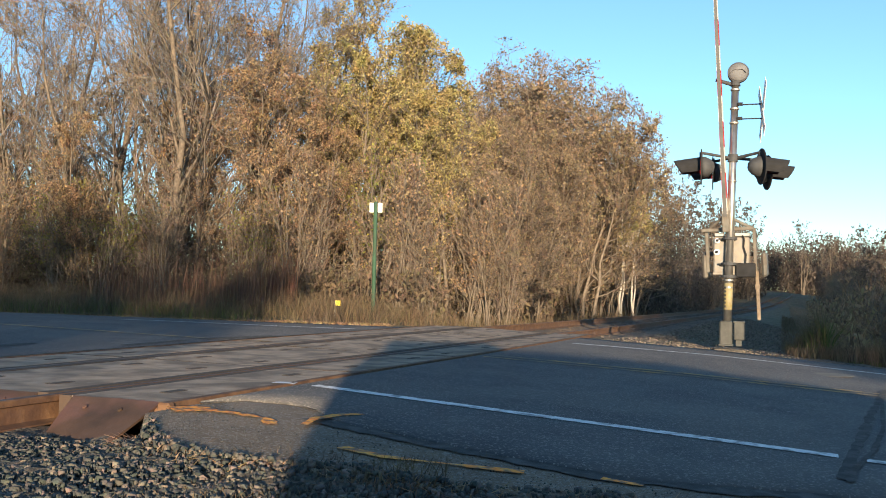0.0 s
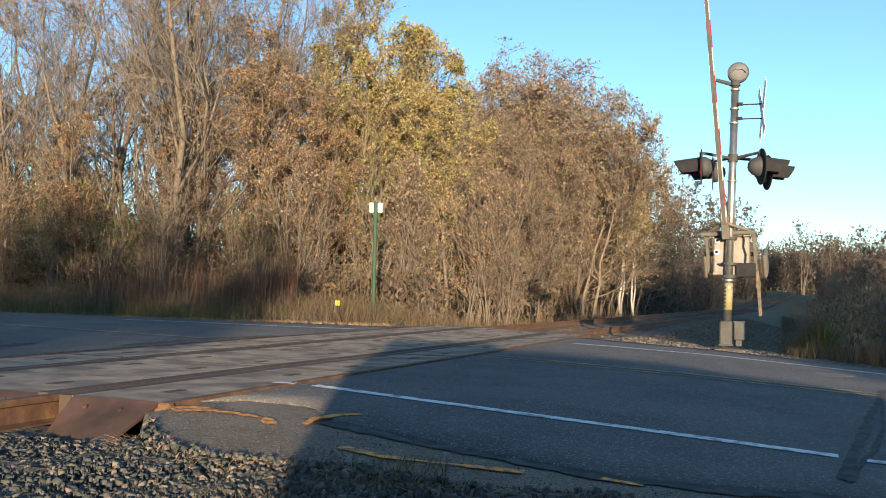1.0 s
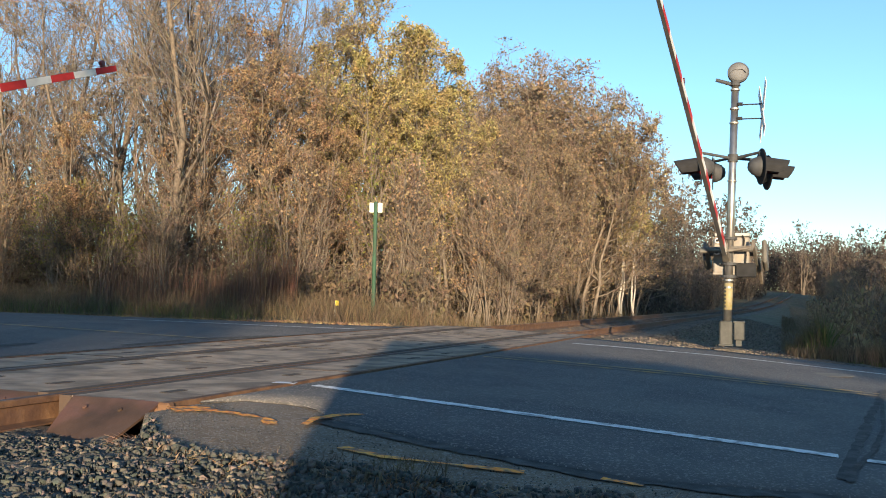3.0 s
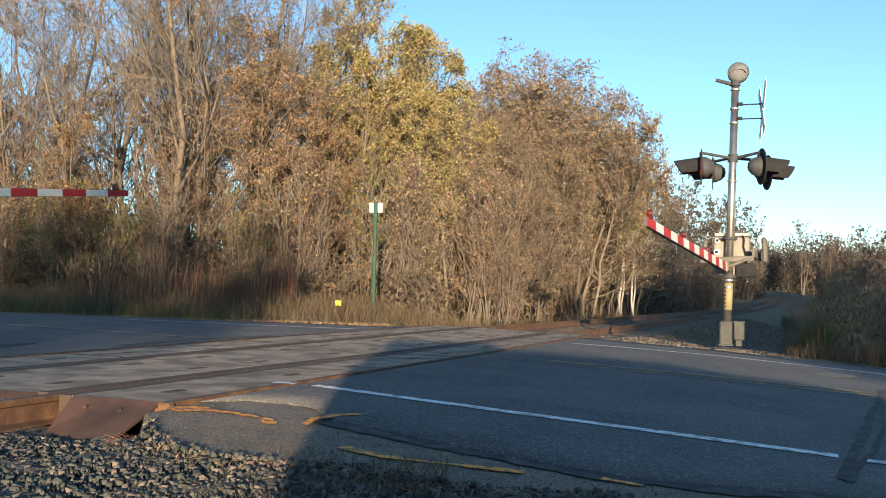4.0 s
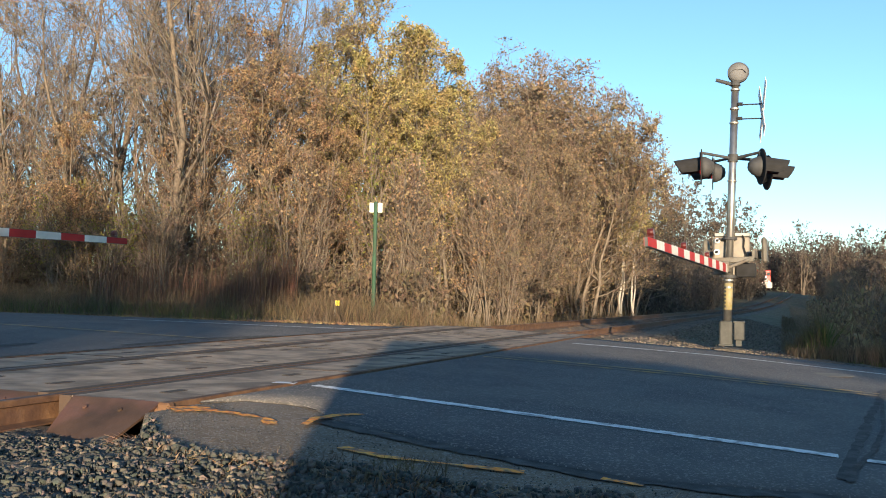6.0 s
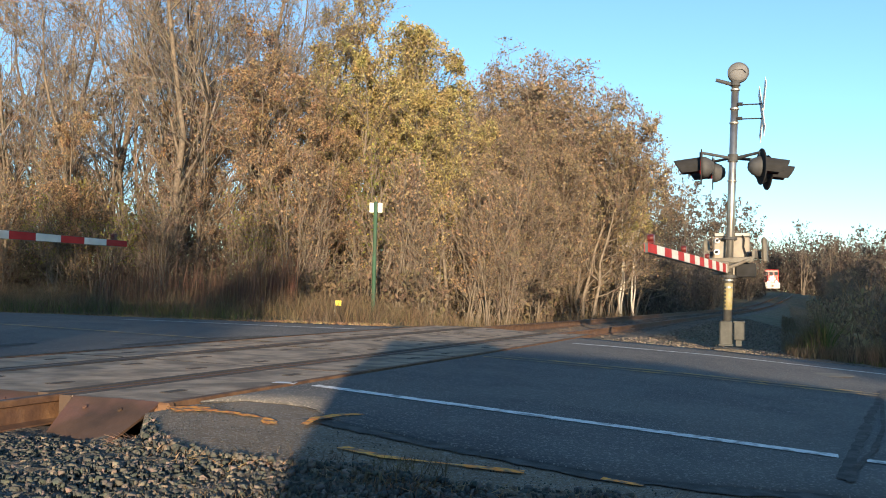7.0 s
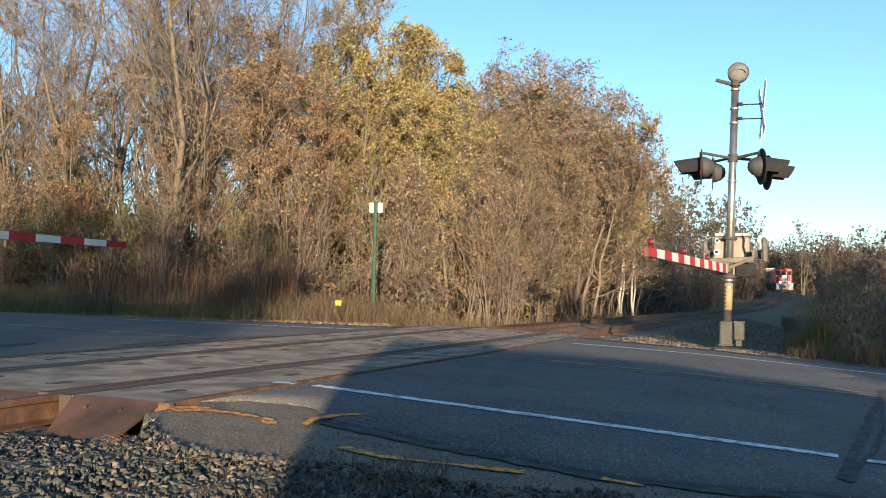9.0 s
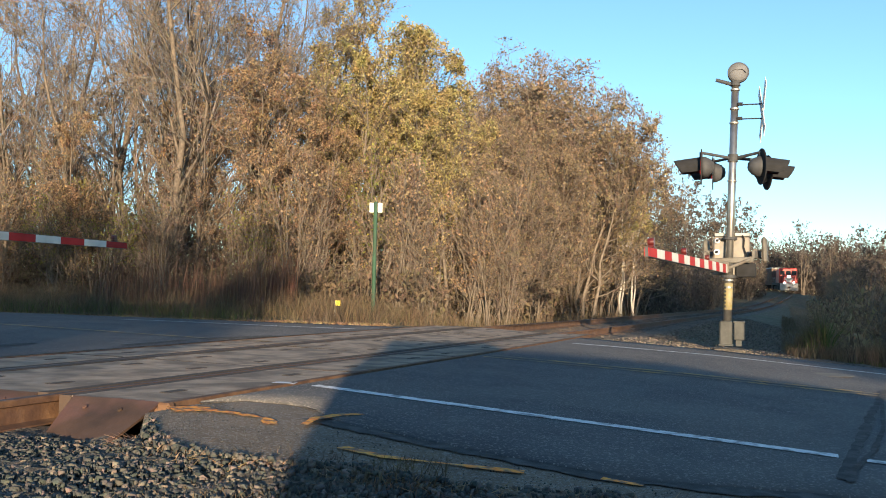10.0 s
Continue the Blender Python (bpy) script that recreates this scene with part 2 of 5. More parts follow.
def part(name, bm, mat, parent, label="", smooth=False):
    me = bpy.data.meshes.new(name)
    bmesh.ops.recalc_face_normals(bm, faces=bm.faces)
    bm.to_mesh(me)
    bm.free()
    me.materials.append(mat)
    if smooth:
        me.polygons.foreach_set("use_smooth", [True] * len(me.polygons))
    ob = new(name, me)
    ob.parent = parent
    if label:
        ob["label"] = label
    return ob


def box(bm, x0, x1, y0, y1, z0, z1, bevel=0.0, m=None):
    r = bmesh.ops.create_cube(bm, size=1)
    vs = r["verts"]
    for v in vs:
        v.co = Vector(((x0 + x1) / 2 + v.co.x * (x1 - x0), (y0 + y1) / 2 + v.co.y * (y1 - y0), (z0 + z1) / 2 + v.co.z * (z1 - z0)))
        if m is not None:
            v.co = m @ v.co
    if bevel:
        es = list({e for v in vs for e in v.link_edges})
        bmesh.ops.bevel(bm, geom=es, offset=bevel, segments=1, affect="EDGES")
    return bm


def rod(bm, a, b, r0, r1=None, seg=10, caps=True):
    a, b = Vector(a), Vector(b)
    r1 = r0 if r1 is None else r1
    m = Matrix.Translation((a + b) / 2) @ (b - a).to_track_quat("Z", "Y").to_matrix().to_4x4()
    bmesh.ops.create_cone(bm, cap_ends=caps, segments=seg, radius1=r0, radius2=r1, depth=(b - a).length, matrix=m)
    return bm


def lathe(bm, profile, m, seg=24):
    """Turn (radius, height) pairs round the local z axis."""
    rings = []
    for r, h in profile:
        rings.append([bm.verts.new(m @ Vector((r * math.cos(2 * math.pi * i / seg), r * math.sin(2 * math.pi * i / seg), h))) for i in range(seg)])
    for a, b in zip(rings, rings[1:]):
        for i in range(seg):
            bm.faces.new((a[i], a[(i + 1) % seg], b[(i + 1) % seg], b[i]))
    bm.faces.new(rings[0][::-1])
    bm.faces.new(rings[-1])
    return bm


def smoothstep(a, b, v):
    t = np.clip((np.asarray(v, float) - a) / (b - a), 0, 1)
    return t * t * (3 - 2 * t)


# ---- the lie of the land ----
TRACK_Y = np.array([-80, -10, 0, 6, 12, 18, 24, 34, 45, 60, 84, 110, 130, 150, 165, 180, 195, 215, 240, 280, 340, 420])
TRACK_X = np.array([0, 0, 0, 0, 0, 0, 0, 0.02, 0.12, 0.5, 1.5, 3.1, 4.55, 5.5, 5.6, 4.3, 2.3, -1.2, -6.2, -15, -30, -52])
TRACK_Z = np.array([0, 0, 0, 0, 0, -0.02, -0.06, -0.12, -0.17, -0.22, -0.22, 0.12, 0.85, 1.5, 1.9, 2.25, 2.55, 2.9, 3.2, 3.5, 3.8, 4.0])


def glide(y, xs, ys):
    """A smooth curve through the given points."""
    y = np.asarray(y, float)
    i = np.clip(np.searchsorted(xs, y) - 1, 0, len(xs) - 2)
    d = np.gradient(ys, xs)
    h = xs[i + 1] - xs[i]
    t = np.clip((y - xs[i]) / h, 0, 1)
    return ((2 * t**3 - 3 * t**2 + 1) * ys[i] + (t**3 - 2 * t**2 + t) * h * d[i] + (-2 * t**3 + 3 * t**2) * ys[i + 1] + (t**3 - t**2) * h * d[i + 1])


def track_x(y):
    return glide(y, TRACK_Y, TRACK_X)


def track_z(y):
    return glide(y, TRACK_Y, TRACK_Z)


def cant(y):
    """How far the rail nearer the signal lies below the other one, as the track leans into its bend."""
    return np.interp(y, [4, 6.9, 9.3, 13, 18, 25, 40], [0, 0.018, 0.042, 0.06, 0.08, 0.095, 0.11])


def lean_z(x, y):
    """The lean of the crossing's surface, running out into the road."""
    return -cant(y) * np.interp(x, [-0.76, 0.75, 1.65, 4.0], [0, 1.0, 0.8, 0])


def road_z(x, y):
    x, y = np.asarray(x, float), np.asarray(y, float)
    s = 0.056 + 0.02 * np.clip((y - 9.6) / 5, 0, 1)
    right = np.where(x < 8, -s * np.clip(x - 1.65, 0, None), -s * 6.35 - 0.012 * (x - 8))
    left = 0.02 * np.clip(-x - 1.65, 0, 4) * np.clip((15 - y) / 5, 0, 1)
    return np.where(x > 0, right, left) - 0.004 + np.where(y < 15.5, lean_z(x, y), lean_z(x, np.full_like(y, 15.5)))


def ground_z(x, y):
    x, y = np.asarray(x, float), np.asarray(y, float)
    tx, tz = track_x(y), track_z(y)
    d = x - tx
    shoulder = road_z(np.maximum(x, 1.8), np.full_like(x, 4.0)) - 0.050 - 0.040 * np.clip(3.6 - y, 0, 3)
    w = smoothstep(1.62, 2.15, x)
    near = np.where(x > 1.7, np.maximum(shoulder, -0.42) * w - 0.20 * (1 - w), -0.20) - 0.35 * smoothstep(-1.6, -4, x)
    near = near - 0.03 * smoothstep(2.0, 1.7, x) * (x > 1.7)
    far_r = np.minimum(tz - 0.24 - cant(y) - 0.42 * smoothstep(1.9, 4.6, d) - 0.35 * smoothstep(5, 9, d), 9)
    far_l = tz - 0.24 - cant(y) * np.interp(d, [-0.75, 0], [0, 1]) - 0.45 * smoothstep(-2.0, -4.2, d) + 0.35 * smoothstep(-4.5, -9, d)
    far = np.where(d > 0, far_r, far_l)
    # verges beside the road, level with it
    verge = road_z(x, np.full_like(x, 15.0)) - 0.03 + 0.02 * np.clip(y - 15, 0, 8) * (x < -2)
    w = smoothstep(16.2, 19.0, y)
    beyond = verge * (1 - w) + far * w
    lift = smoothstep(-2.2, -4.5, d) * smoothstep(30, 17, y)
    beyond = beyond * (1 - lift) + np.maximum(beyond, verge) * lift
    out = np.where(y > 9.6, beyond, near)
    onroad = (y > 3.75) & (y < 15.25)
    under = np.minimum(road_z(x, np.clip(y, 4.0, 15.0)) - 0.09, np.where(np.abs(x) < 2.6, -0.24, 9))
    return np.where(onroad, under, out)


def grid(name, xs, ys, fz, mat, jitter=0.0):
    xs, ys = np.asarray(xs, float), np.asarray(ys, float)
    X, Y = np.meshgrid(xs, ys)
    Z = fz(X, Y)
    if jitter:
        Z = Z + np.random.RandomState(3).normal(0, jitter, Z.shape)
    v = np.stack([X, Y, Z], -1).reshape(-1, 3)
    nx, ny = len(xs), len(ys)
    i = (np.arange(ny - 1)[:, None] * nx + np.arange(nx - 1)[None, :]).ravel()
    q = np.stack([i, i + 1, i + 1 + nx, i + nx], -1)
    return array_ob(name, v, q, mat)


# ---- ground, road, track bed ----
def steps(*spans):
    out = []
    for a, b, d in spans:
        out += list(np.arange(a, b, d))
    return out + [spans[-1][1]]


ground = grid("ground", steps((-600, -60, 60), (-60, -14, 4), (-14, 12, 0.25), (12, 60, 4), (60, 600, 60)),
              steps((-300, -30, 30), (-30, -2, 4), (-2, 22, 0.25), (22, 80, 2), (80, 300, 10), (300, 1500, 120)),
              lambda x, y: ground_z(x, y) + 0.02 * np.sin(x * 1.7 + y * 0.9) * (y > 15.3), SOIL, 0.006)
tagged(ground, "dry soil and leaf litter beside the crossing", "ground", kind="structure")


def road_sheet(name, x0, x1, y0f, y1, mat, label, dx=0.25, thick=0.10, drop=0.0):
    """A slab of asphalt with a thick ragged edge; y0f gives its near edge for each x."""
    xs = np.arange(x0, x1 + 1e-6, dx)
    rows = np.linspace(0, 1, 26)
    v = []
    for r in rows:
        for x in xs:
            a = y0f(x)
            y = a + (y1 - a) * r
            v.append((x, y, float(road_z(x, y)) - drop))
    n = len(xs)
    q = [(j * n + i, j * n + i + 1, (j + 1) * n + i + 1, (j + 1) * n + i) for j in range(len(rows) - 1) for i in range(n - 1)]
    base = len(v)
    for x in xs:
        a = y0f(x)
        v.append((x, a - 0.4 * thick, float(road_z(x, a)) - thick - drop))
    q += [(base + i, base + i + 1, i + 1, i) for i in range(n - 1)]
    base = len(v)
    for x in xs:
        v.append((x, y1 + 0.05, float(road_z(x, y1)) - 0.10))
    top = (len(rows) - 1) * n
    q += [(top + i, top + i + 1, base + i + 1, base + i) for i in range(n - 1)]
    ob = array_ob(name, v, q, mat)
    return tagged(ob, label, "road", kind="structure")


def ragged(x, y, amount=0.07, f=2.3):
    return y + amount * noise.noise((x * f, 3.1, 0.4)) + 0.35 * amount * noise.noise((x * f * 4, 7.7, 0.2))


def shoulder_edge(x):
    """Where the old asphalt ends and the ballast begins."""
    return np.interp(x, [1.62, 1.85, 2.05, 2.3, 2.6, 2.9, 3.6, 5.0, 12], [4.02, 3.76, 3.50, 3.30, 3.33, 3.42, 3.52, 3.85, 4.1])


def near_edge(x):
    return ragged(x, float(shoulder_edge(x)), 0.10)


def road_edge(x):
    """The broken near edge of the newer asphalt."""
    return ragged(x, float(np.interp(x, [1.69, 1.8, 2.14, 2.34, 2.6, 3.2, 3.9, 4.3, 4.7, 5.3, 9, 12], [4.42, 4.70, 4.80, 4.70, 4.44, 4.29, 4.17, 4.13, 4.24, 4.45, 4.4, 4.4])), 0.05, 2.6)


road_sheet("shoulder", 1.69, 12, near_edge, 5.3, ASPHALT_OLD, "old brownish asphalt shoulder with loose chips", 0.0625, 0.03, 0.016)
road_sheet("road", 1.69, 70, road_edge, 15.05, ASPHALT, "dark grey worn asphalt road meeting the crossing panels", 0.125, 0.014)
road_sheet("road_west", -70, -1.69, lambda x: ragged(x, 3.9), 15.35, ASPHALT, "grey asphalt road leading away over the track")


def stripe(name, pts, width, mat, label, lift=0.005, rough=0.10):
    """A painted line on the road through (x, y) points."""
    v, q = [], []
    pts = [Vector(p) for p in pts]
    fine = []
    for a, b in zip(pts, pts[1:]):
        k = max(1, int((b - a).length / (0.04 if (b - a).length < 1.6 else 0.15)))
        fine += [a.lerp(b, i / k) for i in range(k)]
    fine.append(pts[-1])
    for i, p in enumerate(fine):
        d = (fine[min(i + 1, len(fine) - 1)] - fine[max(i - 1, 0)]).normalized()
        s = Vector((-d.y, d.x)) * width * 0.5
        wob = 1 + rough * noise.noise((p.x * 3, p.y * 3, 1)) + 0.6 * rough * noise.noise((p.x * 11, p.y * 11, 5))
        for e in (p + s * wob, p - s * wob):
            z = float(road_z(e.x, e.y)) if abs(e.x) > 1.66 else float(lean_z(e.x, e.y))
            v.append((e.x, e.y, z + lift))
    for i in range(len(fine) - 1):
        q.append((2 * i, 2 * i + 1, 2 * i + 3, 2 * i + 2))
    return tagged(mesh_ob(name, v, q, mat), label, "road marking", kind="structure")


stripe("edge_line", [(1.80, 5.60), (3.3, 5.52), (5.24, 5.46)], 0.11, PAINT_WHITE, "worn white edge line on the asphalt")
stripe("edge_line", [(5.38, 5.44), (9, 5.4), (40, 5.3)], 0.11, PAINT_WHITE, "worn white edge line on the asphalt")
stripe("edge_line", [(1.95, 13.25), (2.7, 13.42), (4.2, 13.53), (7, 13.6), (40, 13.6)], 0.11, PAINT_WHITE, "thin white edge line along the far lane")
stripe("edge_line", [(-2.0, 13.75), (-3.3, 13.6), (-4.8, 13.6), (-7, 13.6)], 0.11, PAINT_WHITE, "thin white edge line beside dry grass")
stripe("centre_line", [(1.8, 9.72), (4, 9.66), (40, 9.5)], 0.12, PAINT_YELLOW, "faded yellow centre line")
stripe("centre_line", [(1.8, 9.45), (4, 9.4), (40, 9.24)], 0.10, PAINT_YELLOW, "faded yellow centre line")
stripe("centre_line", [(-1.75, 9.62), (-2.6, 9.62), (-10, 9.6), (-40, 9.6)], 0.12, PAINT_YELLOW, "faded yellow centre line")
stripe("edge_line", [(1.50, 5.53), (1.66, 5.57)], 0.12, PAINT_WHITE, "short piece of white line on the panel edge")
stripe("centre_line", [(-1.56, 9.64), (-1.15, 9.60)], 0.12, PAINT_YELLOW, "short piece of yellow line on the panel edge")
stripe("broken_edge", [(2.45, 4.46), (2.62, 4.36), (3.2, 4.21), (3.9, 4.09), (4.3, 4.06), (4.7, 4.16), (5.2, 4.36)], 0.13, TAR, "dark crumbling edge of the asphalt", -0.009, 0.9)
stripe("spray_mark", [(1.72, 4.10), (1.8, 4.22), (2.04, 4.26), (2.27, 4.24), (2.38, 4.10)], 0.12, PAINT_ORANGE, "sprayed orange survey mark", -0.008, 0.8)
stripe("spray_mark", [(2.55, 4.16), (2.50, 4.36), (2.53, 4.56), (2.62, 4.72)], 0.05, PAINT_ORANGE, "sprayed orange survey mark", 0.005, 0.8)
stripe("spray_mark", [(2.95, 3.83), (3.2, 3.77), (3.47, 3.82), (3.85, 3.90)], 0.065, PAINT_ORANGE, "sprayed orange survey mark", -0.008, 0.8)
stripe("spray_mark", [(4.18, 4.02), (4.37, 4.0)], 0.04, PAINT_ORANGE, "sprayed orange survey mark", -0.008, 0.8)
# tar-sealed crack running across the lane
stripe("sealed_crack", [(5.95, 10.3), (5.75, 8.8), (5.59, 7.69), (5.44, 6.45), (5.33, 5.65), (5.26, 5.06), (5.23, 4.75)], 0.06, TAR, "black tar seal over a crack", 0.005, 0.7)
stripe("sealed_crack", [(5.84, 9.5), (5.60, 6.85), (5.44, 5.76), (5.30, 5.1), (5.25, 4.7)], 0.03, TAR, "black tar seal over a crack", 0.008, 0.7)
stripe("sealed_crack", [(1.70, 4.40), (1.8, 4.72), (2.14, 4.8), (2.32, 4.70)], 0.03, TAR, "thin dark crack in the old asphalt", -0.008)
stripe("tar_patch", [(-1.93, 7.9), (-2.03, 9.14)], 0.14, TAR, "dark asphalt repair beside the panel")
stripe("tar_patch", [(-2.05, 9.45), (-1.80, 10.81)], 0.22, TAR, "dark asphalt repair beside the panel")
stripe("tar_patch", [(-2.6, 6.7), (-2.75, 7.4)], 0.16, TAR, "dark asphalt repair beside the panel")
bm = bmesh.new()
lathe(bm, [(0.27, 0), (0.28, 0.006), (0.24, 0.008)], pose(5.5, 11.94, float(road_z(5.5, 11.94)) + 0.002))
tagged(part("manhole_cover", bm, CONCRETE_PALE, None), "round grey iron cover set in the asphalt", "manhole cover")


# ---- rails, ties, crossing panels ----
RAIL = [(-0.068, -0.172), (0.068, -0.172), (0.068, -0.162), (0.012, -0.145), (0.009, -0.05), (0.035, -0.04), (0.036, -0.008), (0.028, -0.001),
        (-0.028, -0.001), (-0.036, -0.008), (-0.035, -0.04), (-0.009, -0.05), (-0.012, -0.145), (-0.068, -0.162)]


def rail(offset, label):
    ys = np.concatenate([np.arange(-60, 3, 3.0), np.arange(3, 45, 1.0), np.arange(45, 400, 4.0)])
    tx, tz = track_x(ys), track_z(ys)
    side, k = [], len(RAIL)
    for x, y, z in zip(tx, ys, tz):
        side += [(x + offset + a, y, z + b - (float(cant(y)) if offset > 0 else 0.0)) for a, b in RAIL]
    q = [(j * k + i, j * k + (i + 1) % k, (j + 1) * k + (i + 1) % k, (j + 1) * k + i) for j in range(len(ys) - 1) for i in range(k)]
    ob = mesh_ob("rail", side, q, RUST)
    ob.data.materials.append(RAIL_TOP)
    ob.data.polygons.foreach_set("material_index", [1 if i % k in (7,) else 0 for i in range(len(q))])
    return tagged(ob, label, "rail", "rails of the track", "structure")


rail(0.7525, "rusty steel rail with a worn head beside the road")
rail(-0.7525, "rusty steel rail with a worn head on the far side")

track_bed = tagged(new("track_bed"), "wooden ties laid in grey ballast", "track", kind="structure")
bm = bmesh.new()
box(bm, -1.28, 1.28, -0.115, 0.115, -0.34, -0.175, 0.008)
tie0 = part("tie", bm, WOOD_DARK, track_bed)
tie0.location = (0, 2.9, 0)
for i in range(-40, 330):
    y = 2.9 + i * 0.53
    if i == 0 or 4.0 < y < 16.6 or y < -6 or y > 95:
        continue
    t = tie0.copy()
    scene.collection.objects.link(t)
    t.location = (float(track_x(y)), y, float(track_z(y) - cant(y) / 2))
    t.rotation_euler = (0, math.atan(float(cant(y)) / 1.5), radians(random.uniform(-1, 1)))

crossing = tagged(new("crossing_surface"), "worn concrete crossing panels with rusty steel edges between the rails", "level crossing", kind="structure")


def panel_mesh(w, length):
    """A plain concrete panel with bevelled edges."""
    bm = bmesh.new()
    box(bm, -w / 2, w / 2, 0.001, length - 0.001, -0.17, -0.002, 0.003)
    me = bpy.data.meshes.new("panel")
    bm.to_mesh(me)
    bm.free()
    me.materials.append(CONCRETE)
    return me


PANEL_Y0, PANEL_L, PANEL_N = 4.22, 2.46, 5


def settle(bm):
    """Lay a strip onto the leaning surface of the crossing."""
    for v in bm.verts:
        v.co.z += float(lean_z(v.co.x, v.co.y))


wide, narrow = panel_mesh(1.20, PANEL_L), panel_mesh(0.70, PANEL_L)
# Flat plates, dark like a recess, stand in for sunken lifting pockets.
bm = bmesh.new()
box(bm, -0.035, 0.035, -0.10, 0.10, -0.004, 0.0015, 0.0)
pocket_mesh = bpy.data.meshes.new("lifting_pocket")
bm.to_mesh(pocket_mesh)
bm.free()
pocket_mesh.materials.append(RUBBER)
for i in range(PANEL_N):
    y = PANEL_Y0 + i * PANEL_L
    for x, me in ((0, wide), (1.235, narrow), (-1.235, narrow)):
        if i:
            bm = bmesh.new()
            half = 0.6 if me is wide else 0.35
            box(bm, x - half, x + half, y - 0.014, y + 0.014, -0.02, 0.0015)
            settle(bm)
            part("joint_seal", bm, RUBBER, crossing, "dark joint between panels")
        p = new("panel", me)
        p.parent = crossing
        z0, z1 = float(lean_z(x, y)), float(lean_z(x, y + PANEL_L))
        side = float(lean_z(x + 0.3, y + PANEL_L / 2) - lean_z(x - 0.3, y + PANEL_L / 2)) / 0.6
        p.location = (x, y, z0 + random.uniform(-0.0015, 0.001))
        p.rotation_euler = (math.atan((z1 - z0) / PANEL_L), -math.atan(side), 0)
        for px in ((-0.33, 0.33) if me is wide else (0.05,)):
            for py in (0.5, 1.95):
                k = new("lifting_pocket", pocket_mesh)
                k.parent = p
                k.location = (px + random.uniform(-0.03, 0.03), py, 0)
PANEL_Y1 = PANEL_Y0 + PANEL_N * PANEL_L
# Strips close the gaps beside the rails; their black stands in for shade.
for x in (0.657, 0.836, -0.657, -0.836):
    bm = bmesh.new()
    for i in range(PANEL_N):
        box(bm, x - 0.045, x + 0.045, PANEL_Y0 + i * PANEL_L, PANEL_Y0 + (i + 1) * PANEL_L, -0.15, 0.0025 if abs(x) < 0.7 else -0.004)
    settle(bm)
    part("flangeway_filler", bm, RUBBER, crossing, "black strip standing in for the shaded gap along the rail")
for x in (1.612, -1.612):
    bm = bmesh.new()
    for i in range(PANEL_N):
        box(bm, x - 0.03, x + 0.03, PANEL_Y0 + i * PANEL_L, PANEL_Y0 + (i + 1) * PANEL_L, -0.16, 0.004)
    settle(bm)
    part("edge_angle", bm, RUST, crossing, "rusty steel edge")


def ramp(x0, x1, label, cut=0.08, run=0.36, skew=0.06):
    """A sloping steel deflector plate bolted to the end of the panels."""
    bm = bmesh.new()
    y0, y1 = PANEL_Y0 - run, PANEL_Y0 - 0.66 * run
    v = [bm.verts.new(c) for c in ((x0, PANEL_Y0, 0.0), (x1, PANEL_Y0, 0.0), (x1 - cut, y0, -0.215), (x0 + skew, y1, -0.195),
                                   (x0, PANEL_Y0, -0.015), (x1, PANEL_Y0, -0.015), (x1 - cut, y0, -0.23), (x0 + skew, y1, -0.21))]
    for f in ((0, 1, 2, 3), (7, 6, 5, 4), (0, 4, 5, 1), (1, 5, 6, 2), (2, 6, 7, 3), (3, 7, 4, 0)):
        bm.faces.new([v[i] for i in f])
    bmesh.ops.subdivide_edges(bm, edges=bm.edges[:], cuts=3, use_grid_fill=True)
    for q in bm.verts:
        q.co.z += 0.006 * noise.noise(q.co * 3)
    ob = part("end_ramp", bm, RUST_PLATE, crossing, label)
    for bx in (x0 + 0.2, x1 - 0.2):
        bm = bmesh.new()
        lathe(bm, [(0.016, 0), (0.016, 0.006), (0.010, 0.009)], pose(bx, PANEL_Y0 - 0.22 * run, -0.20 * 0.24, 31), 8)
        part("bolt", bm, RUST_PLATE, ob)


ramp(0.90, 1.56, "rust-brown sloping steel plate", 0.0, 0.52, 0.12)
ramp(-0.62, 0.62, "rust-brown sloping steel plate")
ramp(-1.60, -0.86, "rust-brown sloping steel plate")
bm = bmesh.new()
box(bm, 1.575, 1.66, PANEL_Y0 - 0.06, PANEL_Y0 - 0.002, -0.19, 0.004, 0.01)
box(bm, 1.49, 1.575, PANEL_Y0 - 0.05, PANEL_Y0 - 0.004, -0.16, -0.03, 0.006)
part("end_block", bm, RUST, crossing, "rusty steel end block with orange paint")
# half-buried timber beside the rail
bm = bmesh.new()
box(bm, 0.95, 1.75, 2.98, 3.16, -0.32, -0.185, 0.015)
tagged(part("buried_timber", bm, WOOD_DARK, None), "weathered dark timber half buried in ballast", "timber")


# ---- crossing signals with gates ----
ARM_L, SEG = 7.3, 0.425


